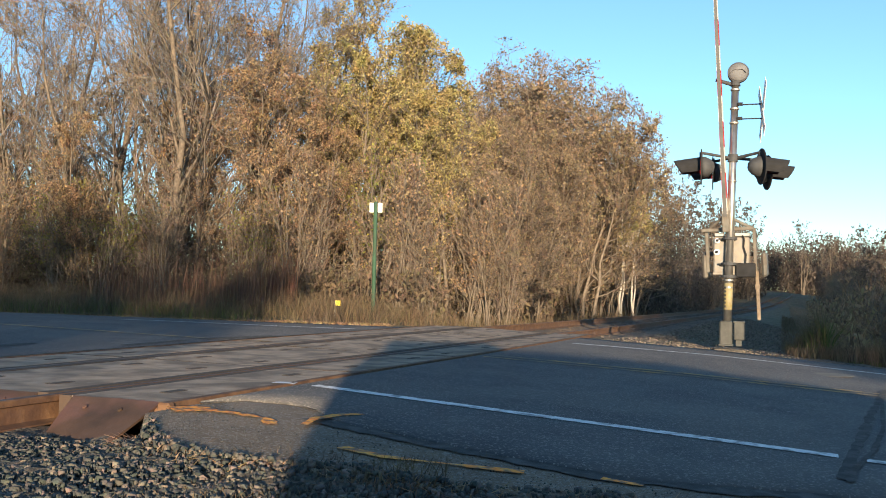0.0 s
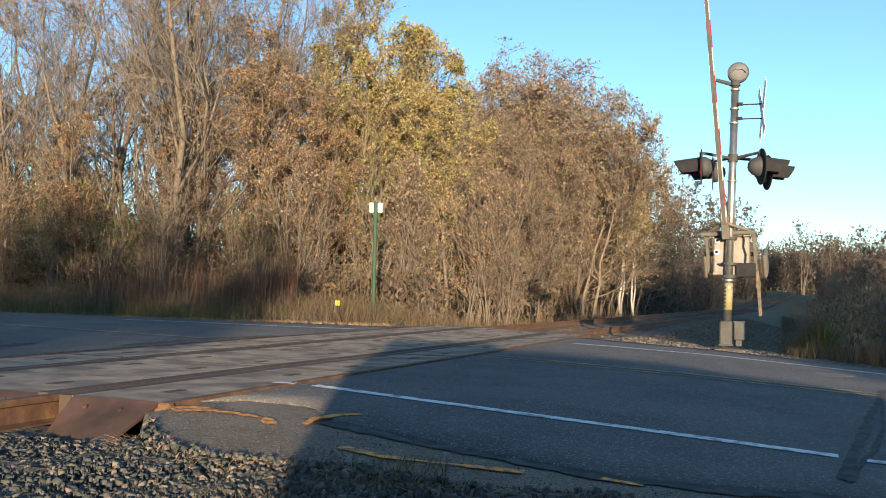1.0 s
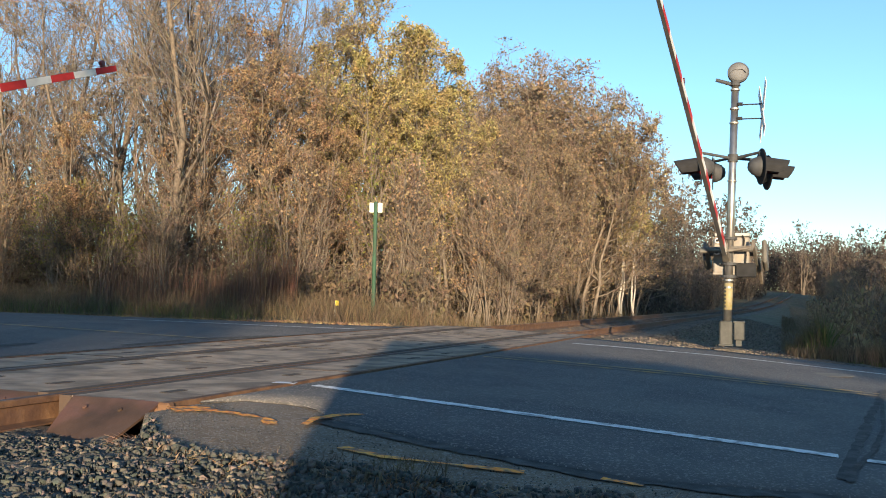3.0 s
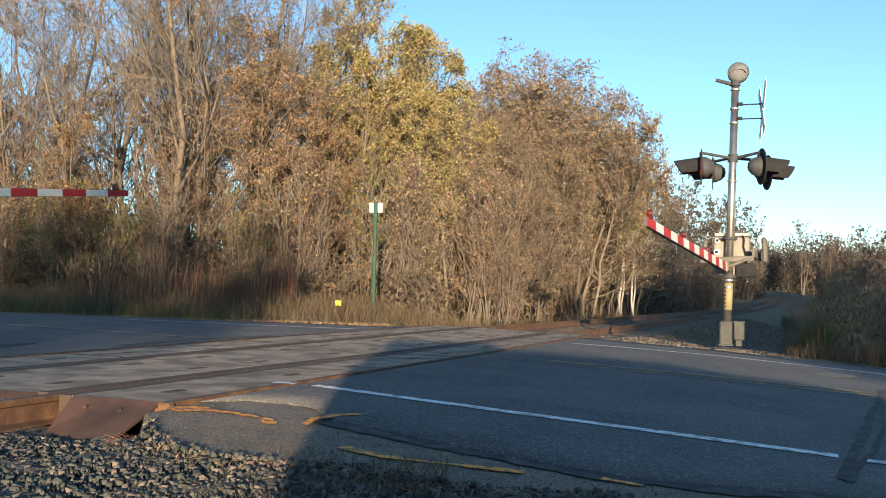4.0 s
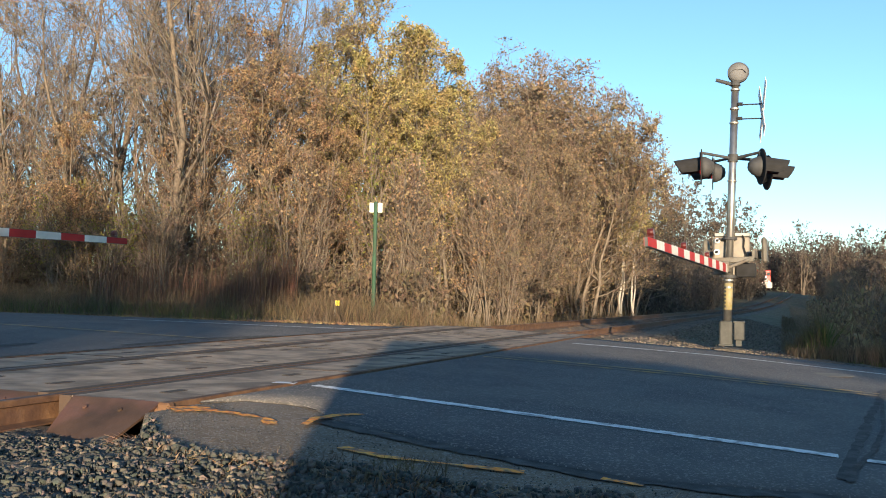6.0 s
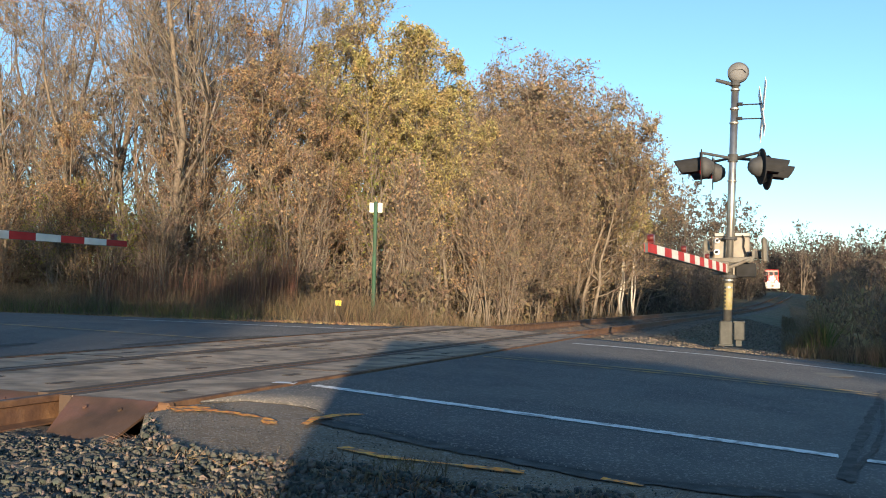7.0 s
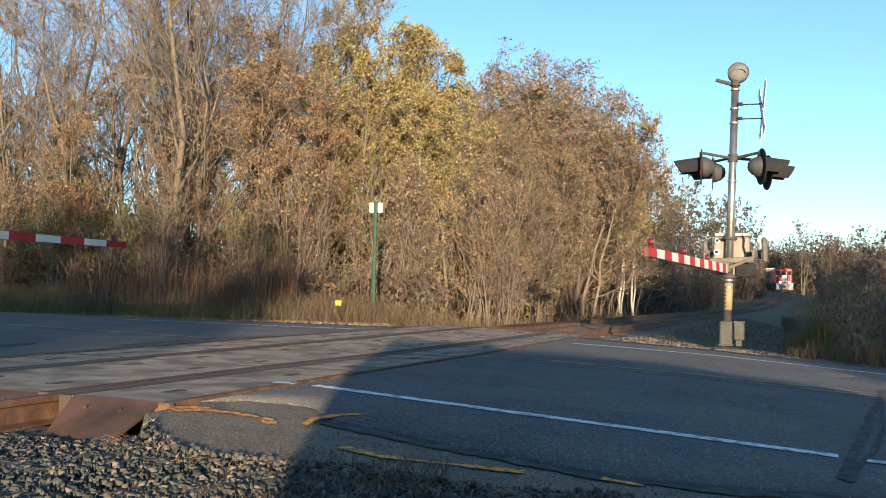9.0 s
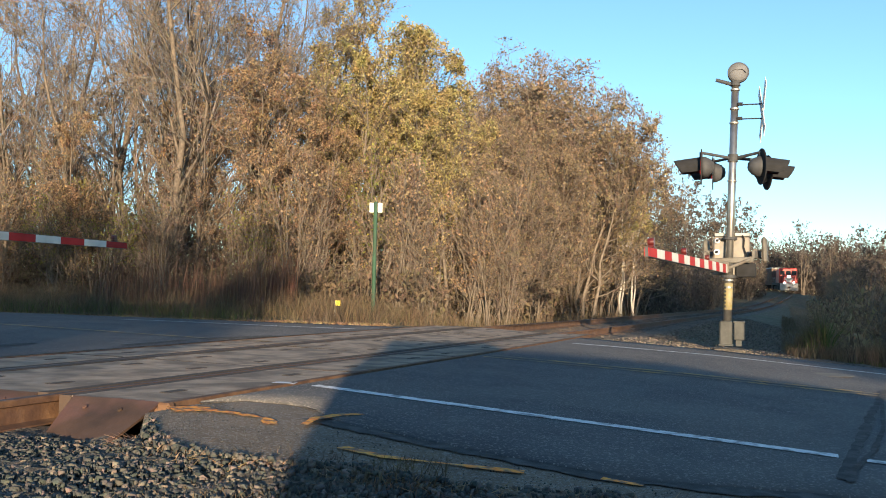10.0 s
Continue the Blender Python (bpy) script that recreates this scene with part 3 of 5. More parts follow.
def lamp_unit(parent, at, way, turn=0):
    """Flashing-light unit: thin round backboard, domed housing behind, lens and long visor in front, facing way (+1 or -1 in x)."""
    m = Matrix.Translation(at) @ pose(0, 0, 0, 0, 0, turn) @ pose(0, 0, 0, 0, 90 * way, 0)
    face = pose(0, 0, 0, 0, 0, turn)
    bm = bmesh.new()
    lathe(bm, [(0.10, -0.012), (0.292, -0.010), (0.296, 0.0), (0.292, 0.008), (0.12, 0.010)], m, 32)
    board = part("backboard", bm, BLACK, parent, "thin round black backboard")
    bm = bmesh.new()
    lathe(bm, [(0.02, -0.21), (0.07, -0.20), (0.13, -0.14), (0.165, -0.06), (0.17, -0.012)], m, 24)
    part("housing", bm, LAMP_BODY, board, "grey domed lamp housing", True)
    bm = bmesh.new()
    lathe(bm, [(0.13, 0.012), (0.10, 0.020), (0.05, 0.024)], m, 24)
    part("lens", bm, RED_LENS, board, "glowing red lens", True)
    bm = bmesh.new()
    n = 17
    inner, outer = [], []
    for k, (r, rows) in enumerate(((0.165, outer), (0.155, inner))):
        for i in range(n):
            a = radians(-120 + 240 * i / (n - 1))
            reach = 0.30 + 0.14 * math.cos(a * 0.75)
            for h in (0.012, reach):
                rr = r - 0.02 * (h > 0.1)
                up, side = rr * math.cos(a), rr * math.sin(a)
                rows.append(bm.verts.new(Vector(at) + face @ Vector((way * h, side, up - 0.035 * (h > 0.1)))))
    for i in range(n - 1):
        a, b, c, d = (2 * i, 2 * i + 1, 2 * i + 3, 2 * i + 2)
        bm.faces.new([outer[j] for j in (a, b, c, d)])
        bm.faces.new([inner[j] for j in (d, c, b, a)])
        bm.faces.new([outer[b], inner[b], inner[c], outer[c]])
    part("visor", bm, BLACK, board, "long black visor")


def crossing_signal(label, lean=0.0):
    sig = tagged(new("crossing_signal"), label, "crossing signal", "signals of the crossing")
    m = pose(0, 0, 0, 0, lean, 0)
    bm = bmesh.new()
    box(bm, -0.22, 0.30, -0.22, 0.22, -0.35, -0.02, 0.03)
    part("foundation", bm, GRAVEL, sig, "dirty concrete footing")
    bm = bmesh.new()
    box(bm, -0.125, 0.075, -0.12, 0.12, 0.03, 0.44, 0.02)
    box(bm, -0.14, 0.09, -0.135, 0.135, 0.03, 0.06, 0.006)
    box(bm, -0.035, -0.018, -0.128, -0.115, 0.06, 0.43)
    part("base_casting", bm, BASE_GREY, sig, "grey cast mast base")
    bm = bmesh.new()
    box(bm, 0.10, 0.26, -0.10, 0.10, 0.13, 0.43, 0.012)
    box(bm, 0.09, 0.27, -0.11, 0.11, 0.41, 0.44, 0.006)
    box(bm, 0.13, 0.22, -0.05, 0.05, 0.03, 0.13)
    part("junction_box", bm, BASE_GREY, sig, "small grey metal box with a lid")
    bm = bmesh.new()
    rod(bm, m @ Vector((-0.02, 0, 0.4)), m @ Vector((-0.02, 0, 4.45)), 0.066, 0.060, 20)
    mast = part("mast", bm, SILVER, sig, "silver painted steel mast", True)
    for z in (0.98, 1.10, 2.75, 3.72, 3.96, 4.28):
        bm = bmesh.new()
        rod(bm, m @ Vector((-0.02, 0, z)), m @ Vector((-0.02, 0, z + 0.025)), 0.074, None, 20)
        part("band", bm, GALV, mast, "dark clamp band")
    bm = bmesh.new()
    lathe(bm, [(0.0705, 0.62), (0.0705, 1.06)], m @ pose(-0.02, 0, 0), 20)
    sticker = part("number_band", bm, YELLOW, mast, "yellow band with dark marks", True)
    for k in range(6):
        bm = bmesh.new()
        box(bm, -0.055, -0.03, -0.0725, -0.068, 0.66 + k * 0.062, 0.695 + k * 0.062)
        part("mark", bm, BLACK, sticker)
    # bell
    c = m @ Vector((0.02, -0.02, 4.575))
    bm = bmesh.new()
    lathe(bm, [(0.10, -0.10), (0.165, -0.07), (0.172, 0.03), (0.165, 0.045)], Matrix.Translation(c) @ pose(0, 0, 0, 90, 0, 6), 32)
    bell = part("bell_housing", bm, LAMP_BODY, sig, "grey drum of the warning bell")
    bm = bmesh.new()
    lathe(bm, [(0.150, 0.045), (0.145, 0.055), (0.06, 0.068)], Matrix.Translation(c) @ pose(0, 0, 0, 90, 0, 6), 32)
    part("bell_face", bm, FACE_GREY, bell, "pale bell face", True)
    for sx in (-1, 1):
        bm = bmesh.new()
        for i in range(5):
            a0, a1 = i / 5, (i + 1) / 5
            f = lambda a: c + Vector((sx * 0.125 * a, -0.068, 0.030 - 0.05 * a * a + 0.02 * math.sin(a * 3.1)))
            rod(bm, f(a0), f(a1), 0.006, None, 6)
        part("bell_slot", bm, BLACK, bell)
    bm = bmesh.new()
    rod(bm, m @ Vector((-0.02, 0, 4.36)), m @ Vector((-0.02, 0, 4.5)), 0.085, 0.06, 16)
    rod(bm, m @ Vector((-0.05, 0, 4.38)), m @ Vector((-0.33, -0.05, 4.46)), 0.034, 0.03, 10)
    part("mast_cap", bm, LAMP_BODY, sig, "grey cap with a side bracket")
    # crossbuck, facing along the road
    cb = new("crossbuck")
    cb.parent = sig
    cb["label"] = "white crossing sign blades seen on edge"
    for s, off in ((1, 0.0), (-1, 0.016)):
        bm = bmesh.new()
        box(bm, -0.004, 0.004, -0.56, 0.56, -0.10, 0.10, 0.0, Matrix.Translation(m @ Vector((0.41 + off, -0.02, 3.93))) @ pose(0, 0, 0, 0, 0, 8) @ pose(0, 0, 0, 48 * s))
        part("blade", bm, SIGN_BACK, cb)
    for z in (3.80, 4.04):
        bm = bmesh.new()
        rod(bm, m @ Vector((0.04, 0, z)), m @ Vector((0.41, -0.02, z)), 0.011, None, 8)
        rod(bm, m @ Vector((0.03, -0.05, z)), m @ Vector((0.11, -0.05, z)), 0.030, None, 8)
        part("bracket", bm, BLACK, cb, "thin dark bracket")
    # lights on a cross arm
    bm = bmesh.new()
    rod(bm, m @ Vector((-0.50, -0.36, 3.185)), m @ Vector((-0.06, -0.03, 3.145)), 0.024, None, 10)
    rod(bm, m @ Vector((-0.34, 0.36, 3.145)), m @ Vector((-0.06, 0.0, 3.145)), 0.024, None, 10)
    rod(bm, m @ Vector((0.03, 0, 3.145)), m @ Vector((0.42, -0.36, 3.185)), 0.030, 0.022, 10)
    rod(bm, m @ Vector((0.03, 0, 3.145)), m @ Vector((0.50, 0.36, 3.145)), 0.030, 0.022, 10)
    rod(bm, m @ Vector((-0.02, 0, 3.085)), m @ Vector((-0.02, 0, 3.205)), 0.085, None, 16)
    for x, y in ((-0.50, -0.36), (-0.36, 0.36), (0.42, -0.36), (0.50, 0.36)):
        rod(bm, m @ Vector((x, y, 3.195)), m @ Vector((x, y, 3.02)), 0.026, None, 8)
    part("cross_arm", bm, LAMP_BODY, sig, "dark grey cross arm")
    for x, y, w in ((-0.49, -0.36, -1), (-0.36, 0.36, -1), (0.44, -0.36, 1), (0.52, 0.36, 1)):
        lamp_unit(sig, m @ Vector((x, y, 2.95)), w, 17 if w > 0 else 4)
    # gate mechanism behind the mast
    bm = bmesh.new()
    box(bm, -0.24, 0.33, 0.08, 0.45, 1.22, 1.84, 0.02)
    box(bm, -0.25, 0.34, 0.07, 0.46, 1.20, 1.24, 0.008)
    mech = part("mechanism_box", bm, CREAM, sig, "cream painted gate machine with stains")
    for rr, dx, dz in ((0.045, -0.175, 1.77), (0.05, -0.185, 1.58)):
        bm = bmesh.new()
        lathe(bm, [(rr, 0), (rr, 0.03), (rr * 0.6, 0.05)], pose(dx, 0.08, dz, 90), 14)
        part("dial", bm, SIGN_BACK, mech, "white round dial")
        bm = bmesh.new()
        lathe(bm, [(rr * 0.55, 0.048), (rr * 0.5, 0.055)], pose(dx, 0.08, dz, 90), 12)
        part("dial_centre", bm, BLACK, mech, "dark dial centre")
    bm = bmesh.new()
    rod(bm, (-0.42, 0.26, 1.56), (0.42, 0.26, 1.56), 0.035, None, 12)
    part("shaft", bm, LAMP_BODY, sig)
    for z in (1.15, 1.36, 1.78):
        bm = bmesh.new()
        rod(bm, m @ Vector((-0.02, -0.02, z)), m @ Vector((-0.02, -0.02, z + 0.045)), 0.115, None, 14)
        box(bm, -0.15, 0.13, -0.01, 0.10, z + 0.008, z + 0.036, 0.008)
        part("mast_clamp", bm, LAMP_BODY, sig)
    bm = bmesh.new()
    box(bm, 0.12, 0.43, 0.02, 0.40, 1.17, 1.40, 0.012)
    part("motor_case", bm, BLACK, sig, "black motor case")
    for x, w in ((-0.22, 0.15), (0.10, 0.24)):
        bm = bmesh.new()
        box(bm, x, x + w, 0.05, 0.40, 1.845, 1.90, 0.008)
        part("box_cap", bm, GALV, mech, "pale metal lid")
    bm = bmesh.new()
    cable = [(0.22, 0.05, 1.86), (0.25, 0.04, 1.80), (0.24, 0.05, 1.66), (0.28, 0.04, 1.54), (0.27, 0.05, 1.38)]
    for a, b in zip(cable, cable[1:]):
        rod(bm, a, b, 0.013, None, 6)
    part("cable", bm, BLACK, mech, "black cable")
    bm = bmesh.new()
    box(bm, -0.06, 0.31, 0.074, 0.082, 1.27, 1.80, 0.003)
    part("cover_door", bm, CREAM, mech, "beige cover plate")
    # the arm, turning about the shaft
    gate = new("gate_arm", None)
    gate.parent = sig
    gate["label"] = "red and white striped gate arm with counterweights"
    bm = bmesh.new()
    for s in (-1, 1):
        x = 0.42 if s > 0 else -0.34
        box(bm, x - 0.025, x + 0.025, -0.42, 0.30, -0.10, 0.03, 0.006)
        box(bm, x - 0.03, x + 0.03, -0.06, 0.06, -0.07, 0.07, 0.01)
        rod(bm, (x, -0.40, -0.10), (0.03 * s, -0.62, -0.26), 0.026, None, 8)
    box(bm, -0.42, 0.42, -0.44, -0.38, -0.17, -0.08, 0.01)
    box(bm, -0.06, 0.06, -0.72, -0.36, -0.33, -0.15, 0.012)
    part("yoke", bm, PLATE, gate, "weathered grey yoke")
    for s in (-1, 1):
        bm = bmesh.new()
        x = 0.56 if s > 0 else -0.39
        box(bm, x - 0.04, x + 0.04, 0.0, 0.40, -0.17 if s > 0 else -0.11, 0.26, 0.03)
        part("counterweight", bm, PLATE, gate, "grey-brown counterweight plate")
    bm = bmesh.new()
    box(bm, 0.405, 0.46, 0.301, 1.12, -0.06, 0.05, 0.008)
    box(bm, 0.395, 0.47, 0.52, 0.60, -0.068, 0.058, 0.004)
    part("tail_bar", bm, WOOD_POST, gate, "weathered brown balance bar")
    n = int((ARM_L - 0.66) / SEG)

    def slab(d0, d1, x0, x1, grow):
        bm = bmesh.new()
        v = []
        for d in (d0, d1):
            h = 0.078 - 0.033 * d / ARM_L + grow
            w = 1.0 - 0.45 * d / ARM_L
            v += [bm.verts.new((x * w, -d, -0.27 + z)) for x, z in ((x0, -h), (x1, -h), (x1, h), (x0, h))]
        for f in ((3, 2, 1, 0), (4, 5, 6, 7), (0, 1, 5, 4), (1, 2, 6, 5), (2, 3, 7, 6), (3, 0, 4, 7)):
            bm.faces.new([v[k] for k in f])
        return bm

    part("beam", slab(0.62, ARM_L - 0.01, -0.032, 0.032, 0.0), BEAM, gate, "weathered grey beam")
    for i in range(n + 1):
        d1 = ARM_L - i * SEG
        d0 = max(d1 - SEG, 0.66)
        for x0, x1 in ((0.032, 0.038), (-0.038, -0.032)):
            part("stripe", slab(d0, d1, x0, x1, -0.004), RED if i % 2 == 0 else WHITE, gate, "red stripe" if i % 2 == 0 else "white stripe")
    for d in (ARM_L - 0.25, ARM_L - 2.3, ARM_L - 4.4):
        bm = bmesh.new()
        box(bm, -0.03, 0.03, -d - 0.04, -d + 0.04, -0.225, -0.195, 0.01)
        lathe(bm, [(0.034, -0.03), (0.038, 0.0), (0.034, 0.03)], pose(0, -d, -0.165, 0, 90), 14)
        part("arm_lamp", bm, LAMP_RED, gate, "small red lamp on the arm")
    return sig, gate


signal_east, gate_east = crossing_signal("silver crossing mast with bell, crossbuck, lights and gate", 1.6)
signal_east.matrix_basis = pose(4.10, 15.25, -0.14)
signal_west, gate_west = crossing_signal("silver crossing mast with a striped gate across the lane", 0.0)
signal_west.matrix_basis = pose(-4.10, 3.31, -0.10, 0, 0, 180)

verge = grid("gravel_verge", np.arange(2.0, 30, 0.2), np.arange(15.0, 16.61, 0.1),
             lambda x, y: np.maximum(ground_z(x, y), -9) + 0.02 - 0.02 * smoothstep(15.25, 15.0, y) - 0.04 * smoothstep(16.2, 16.6, y), GRAVEL, 0.012)
tagged(verge, "strip of crushed stone along the road edge", "gravel verge", kind="structure")

# green post with two small sign plates, seen from behind
gp = tagged(new("sign_post"), "green steel post with two small white sign plates in dry grass", "sign post")
gp.matrix_basis = pose(-4.67, 20.0, 0.0)
bm = bmesh.new()
box(bm, -0.045, 0.045, 0.0, 0.006, -0.3, 2.93)
box(bm, -0.045, -0.039, -0.035, 0.0, -0.3, 2.93)
box(bm, 0.039, 0.045, -0.035, 0.0, -0.3, 2.93)
part("post", bm, GREEN_POST, gp, "green U-channel post")
for s in (-1, 1):
    bm = bmesh.new()
    box(bm, 0.105 * s - 0.055, 0.105 * s + 0.055, 0.012, 0.016, 2.66, 2.90, 0.0, pose(0, 0, 0, 0, 0, 18))
    part("plate", bm, SIGN_BACK, gp, "white plate")

# little yellow marker flag
flag = tagged(new("marker_flag"), "small yellow utility flag on a wire in the grass", "flag")
flag.matrix_basis = pose(-3.94, 16.6, 0.03)
bm = bmesh.new()
rod(bm, (0, 0, -0.1), (0, 0, 0.42), 0.004, None, 6)
part("wire", bm, GALV, flag)
bm = bmesh.new()
box(bm, 0.0, 0.13, -0.002, 0.002, 0.31, 0.42)
bmesh.ops.subdivide_edges(bm, edges=[e for e in bm.edges if abs(e.verts[0].co.x - e.verts[1].co.x) > 0.05], cuts=4)
for v in bm.verts:
    v.co.y += 0.012 * math.sin(v.co.x * 40)
pennant = part("pennant", bm, FLAG, flag, "yellow plastic flag")


# ---- trees ----
def tubes(pts, rad, sides):
    """Tapered tubes round polylines: pts (N, K, 3), rad (N, K)."""
    n, k, _ = pts.shape
    d = np.gradient(pts, axis=1)
    d /= np.linalg.norm(d, axis=2, keepdims=True) + 1e-9
    ref = np.where(np.abs(d[..., 2:3]) > 0.9, np.array([1.0, 0, 0]), np.array([0, 0, 1.0]))
    a = np.cross(d, ref)
    a /= np.linalg.norm(a, axis=2, keepdims=True) + 1e-9
    b = np.cross(d, a)
    th = np.arange(sides) * 2 * np.pi / sides
    ring = pts[:, :, None, :] + rad[:, :, None, None] * (np.cos(th)[None, None, :, None] * a[:, :, None, :] + np.sin(th)[None, None, :, None] * b[:, :, None, :])
    v = ring.reshape(-1, 3)
    base = (np.arange(n)[:, None, None] * k + np.arange(k - 1)[None, :, None]) * sides
    s = np.arange(sides)[None, None, :]
    s2 = (s + 1) % sides
    q = np.stack([base + s, base + s2, base + sides + s2, base + sides + s], -1).reshape(-1, 4)
    return v, q


def offshoots(rng, pts, rad, per, t0, t1, angle, length, k, up, bend, thin=0.6, taper=0.25):
    """Branches growing from polylines."""
    n, kk, _ = pts.shape
    src = np.repeat(np.arange(n), per)
    m = len(src)
    t = t0 + (t1 - t0) * rng.random(m) ** 0.9
    f = t * (kk - 1)
    i = np.minimum(f.astype(int), kk - 2)
    w = (f - i)[:, None]
    p = pts[src, i] * (1 - w) + pts[src, i + 1] * w
    d = pts[src, i + 1] - pts[src, i]
    d /= np.linalg.norm(d, axis=1, keepdims=True) + 1e-9
    r = rng.normal(size=(m, 3))
    r -= (r * d).sum(1, keepdims=True) * d
    r /= np.linalg.norm(r, axis=1, keepdims=True) + 1e-9
    a = np.radians(angle[0] + (angle[1] - angle[0]) * rng.random(m))[:, None]
    g = d * np.cos(a) + r * np.sin(a) + np.array([0, 0, up])
    g /= np.linalg.norm(g, axis=1, keepdims=True)
    plen = np.linalg.norm(np.diff(pts, axis=1), axis=2).sum(1)[src]
    ln = plen * length * (0.55 + 0.7 * rng.random(m)) * (1.15 - 0.55 * t)
    s = np.linspace(0, 1, k)
    out = p[:, None, :] + g[:, None, :] * (ln[:, None] * s)[:, :, None]
    wob = rng.normal(size=(m, 1, 3)) * bend
    out = out + wob * (ln[:, None] * s**2)[:, :, None]
    wob2 = rng.normal(size=(m, 1, 3)) * bend * 0.5
    out = out + wob2 * (ln[:, None] * np.sin(s * np.pi * 1.6))[:, :, None]
    out[:, :, 2] += up * 0.35 * ln[:, None] * s**2
    r0 = (rad[src, i] * (1 - w[:, 0]) + rad[src, i + 1] * w[:, 0]) * thin
    return out, r0[:, None] * (1 - (1 - taper) * s)[None, :]


def leaf_quads(rng, pts, count, size, spread=0.06):
    n, k, _ = pts.shape
    src = rng.integers(0, n, count)
    f = (0.25 + 0.75 * rng.random(count)) * (k - 1)
    i = np.minimum(f.astype(int), k - 2)
    w = (f - i)[:, None]
    c = pts[src, i] * (1 - w) + pts[src, i + 1] * w + rng.normal(size=(count, 3)) * spread
    u = rng.normal(size=(count, 3))
    u /= np.linalg.norm(u, axis=1, keepdims=True)
    v = np.cross(u, rng.normal(size=(count, 3)))
    v /= np.linalg.norm(v, axis=1, keepdims=True) + 1e-9
    s = (size * (0.6 + 0.8 * rng.random(count)))[:, None]
    quad = np.stack([c - u * s, c + v * s * 0.55, c + u * s, c - v * s * 0.55], 1)
    return quad.reshape(-1, 3), np.arange(count * 4).reshape(-1, 4)


def gather(p, height, wide, mid, tall):
    """Hold the outer branches within a rounded crown (its half width, middle and half height as shares of the tree's height)."""
    c = np.array([0, 0, mid * height])
    q = (p - c) / (np.array([wide, wide, tall]) * height)
    r = np.linalg.norm(q, axis=-1, keepdims=True)
    swell = 1 + 0.10 * np.sin(q[..., :1] * 5.1 + 1) * np.sin(q[..., 1:2] * 4.3) * np.cos(q[..., 2:] * 4.7)
    return c + (p - c) * np.where(r > swell, (r / swell) ** -0.55, 1.0)


def tree(seed, height, stems=1, trunk_r=0.14, fan=0.12, limbs=14, limb_at=(0.3, 0.97), limb_angle=(28, 55), limb_len=0.36, branches=8, twigs=7,
         leaves=2500, leaf_size=0.055, bark=None, twig_mat=None, leaf_mat=None, label="", up=0.25, name="tree", category="tree", lean=(0, 0), crown=None):
    """A tree of tapered trunk, limbs, branches, twigs and single leaves; stems > 1 gives a clump."""
    rng = np.random.default_rng(seed)
    k = 9
    s = np.linspace(0, 1, k)
    st, sr = [], []
    for j in range(stems):
        a = rng.random() * 2 * np.pi
        out = fan * (0.4 + 0.8 * rng.random()) * height if stems > 1 else 0.03 * height
        h = height * (0.72 + 0.28 * rng.random() if j else (1.0 if stems < 5 else 0.88))
        base = np.array([np.cos(a), np.sin(a), 0]) * (0.12 * height * fan * 4 * rng.random() if stems > 1 else 0)
        p = base + np.outer(s**1.3, [np.cos(a) * out + lean[0] * height, np.sin(a) * out + lean[1] * height, 0]) + np.outer(s * h, [0, 0, 1])
        p[1:] += np.cumsum(rng.normal(size=(k - 1, 3)) * 0.012 * height * np.array([1, 1, 0.2]), 0)
        p[0, 2] = -0.3
        st.append(p)
        sr.append(trunk_r * (1.0 if j == 0 else 0.5 + 0.45 * rng.random()) * (1.08 - s) ** 0.9)
    p0, r0 = np.array(st), np.array(sr)
    p1, r1 = offshoots(rng, p0, r0, limbs, *limb_at, limb_angle, limb_len, 6, up, 0.10, 0.55)
    r1 = np.maximum(r1, 0.012)
    p2, r2 = offshoots(rng, np.concatenate([p1]), r1, branches, 0.2, 1.0, (25, 60), 0.5, 3, up * 0.6, 0.14, 0.55)
    r2 = np.maximum(r2, 0.007)
    p3, r3 = offshoots(rng, p2, r2, twigs, 0.1, 1.0, (20, 60), 0.6, 2, up * 0.5, 0.14, 0.7, 0.5)
    r3 = np.maximum(r3, 0.005)
    if crown is not None:
        p1, p2, p3 = (gather(p, height, *crown) for p in (p1, p2, p3))
    ob = tagged(new(name), label, category)
    v0, q0 = tubes(p0, r0, 7)
    v1, q1 = tubes(p1, r1, 4)
    array_ob("trunk", np.concatenate([v0, v1]), np.concatenate([q0, q1 + len(v0)]), bark, ob)["label"] = "trunk and main limbs"
    v2, q2 = tubes(p2, r2, 3)
    v3, q3 = tubes(p3, r3, 3)
    array_ob("branchwork", np.concatenate([v2, v3]), np.concatenate([q2, q3 + len(v2)]), twig_mat, ob)["kind"] = "stuff"
    if leaves:
        lv, lq = leaf_quads(rng, p3, leaves, leaf_size)
        array_ob("crown", lv, lq, leaf_mat, ob)["kind"] = "stuff"
    return ob


TALL = dict(bark=BARK, twig_mat=TWIG_GREY)
tall_bare = [tree(11 + i, 15.0, stems=3, trunk_r=0.14, fan=0.13, limbs=14, limb_at=(0.18, 0.95), limb_angle=(24, 52), limb_len=0.32, branches=8, twigs=8, leaves=4200,
                  leaf_size=0.050, leaf_mat=LEAF_TAN, label="tall nearly bare tree with forked grey trunk", up=0.28, **TALL) for i in range(2)]
rusty = [tree(31 + i, 10.5, stems=2, trunk_r=0.10, fan=0.12, limbs=15, limb_at=(0.08, 0.97), limb_angle=(25, 55), limb_len=0.30, branches=8, twigs=7, leaves=10500,
              leaf_size=0.052, bark=BARK, twig_mat=TWIG, leaf_mat=LEAF_RUST, label="tree with rust-brown autumn leaves", crown=(0.30, 0.56, 0.46)) for i in range(2)]
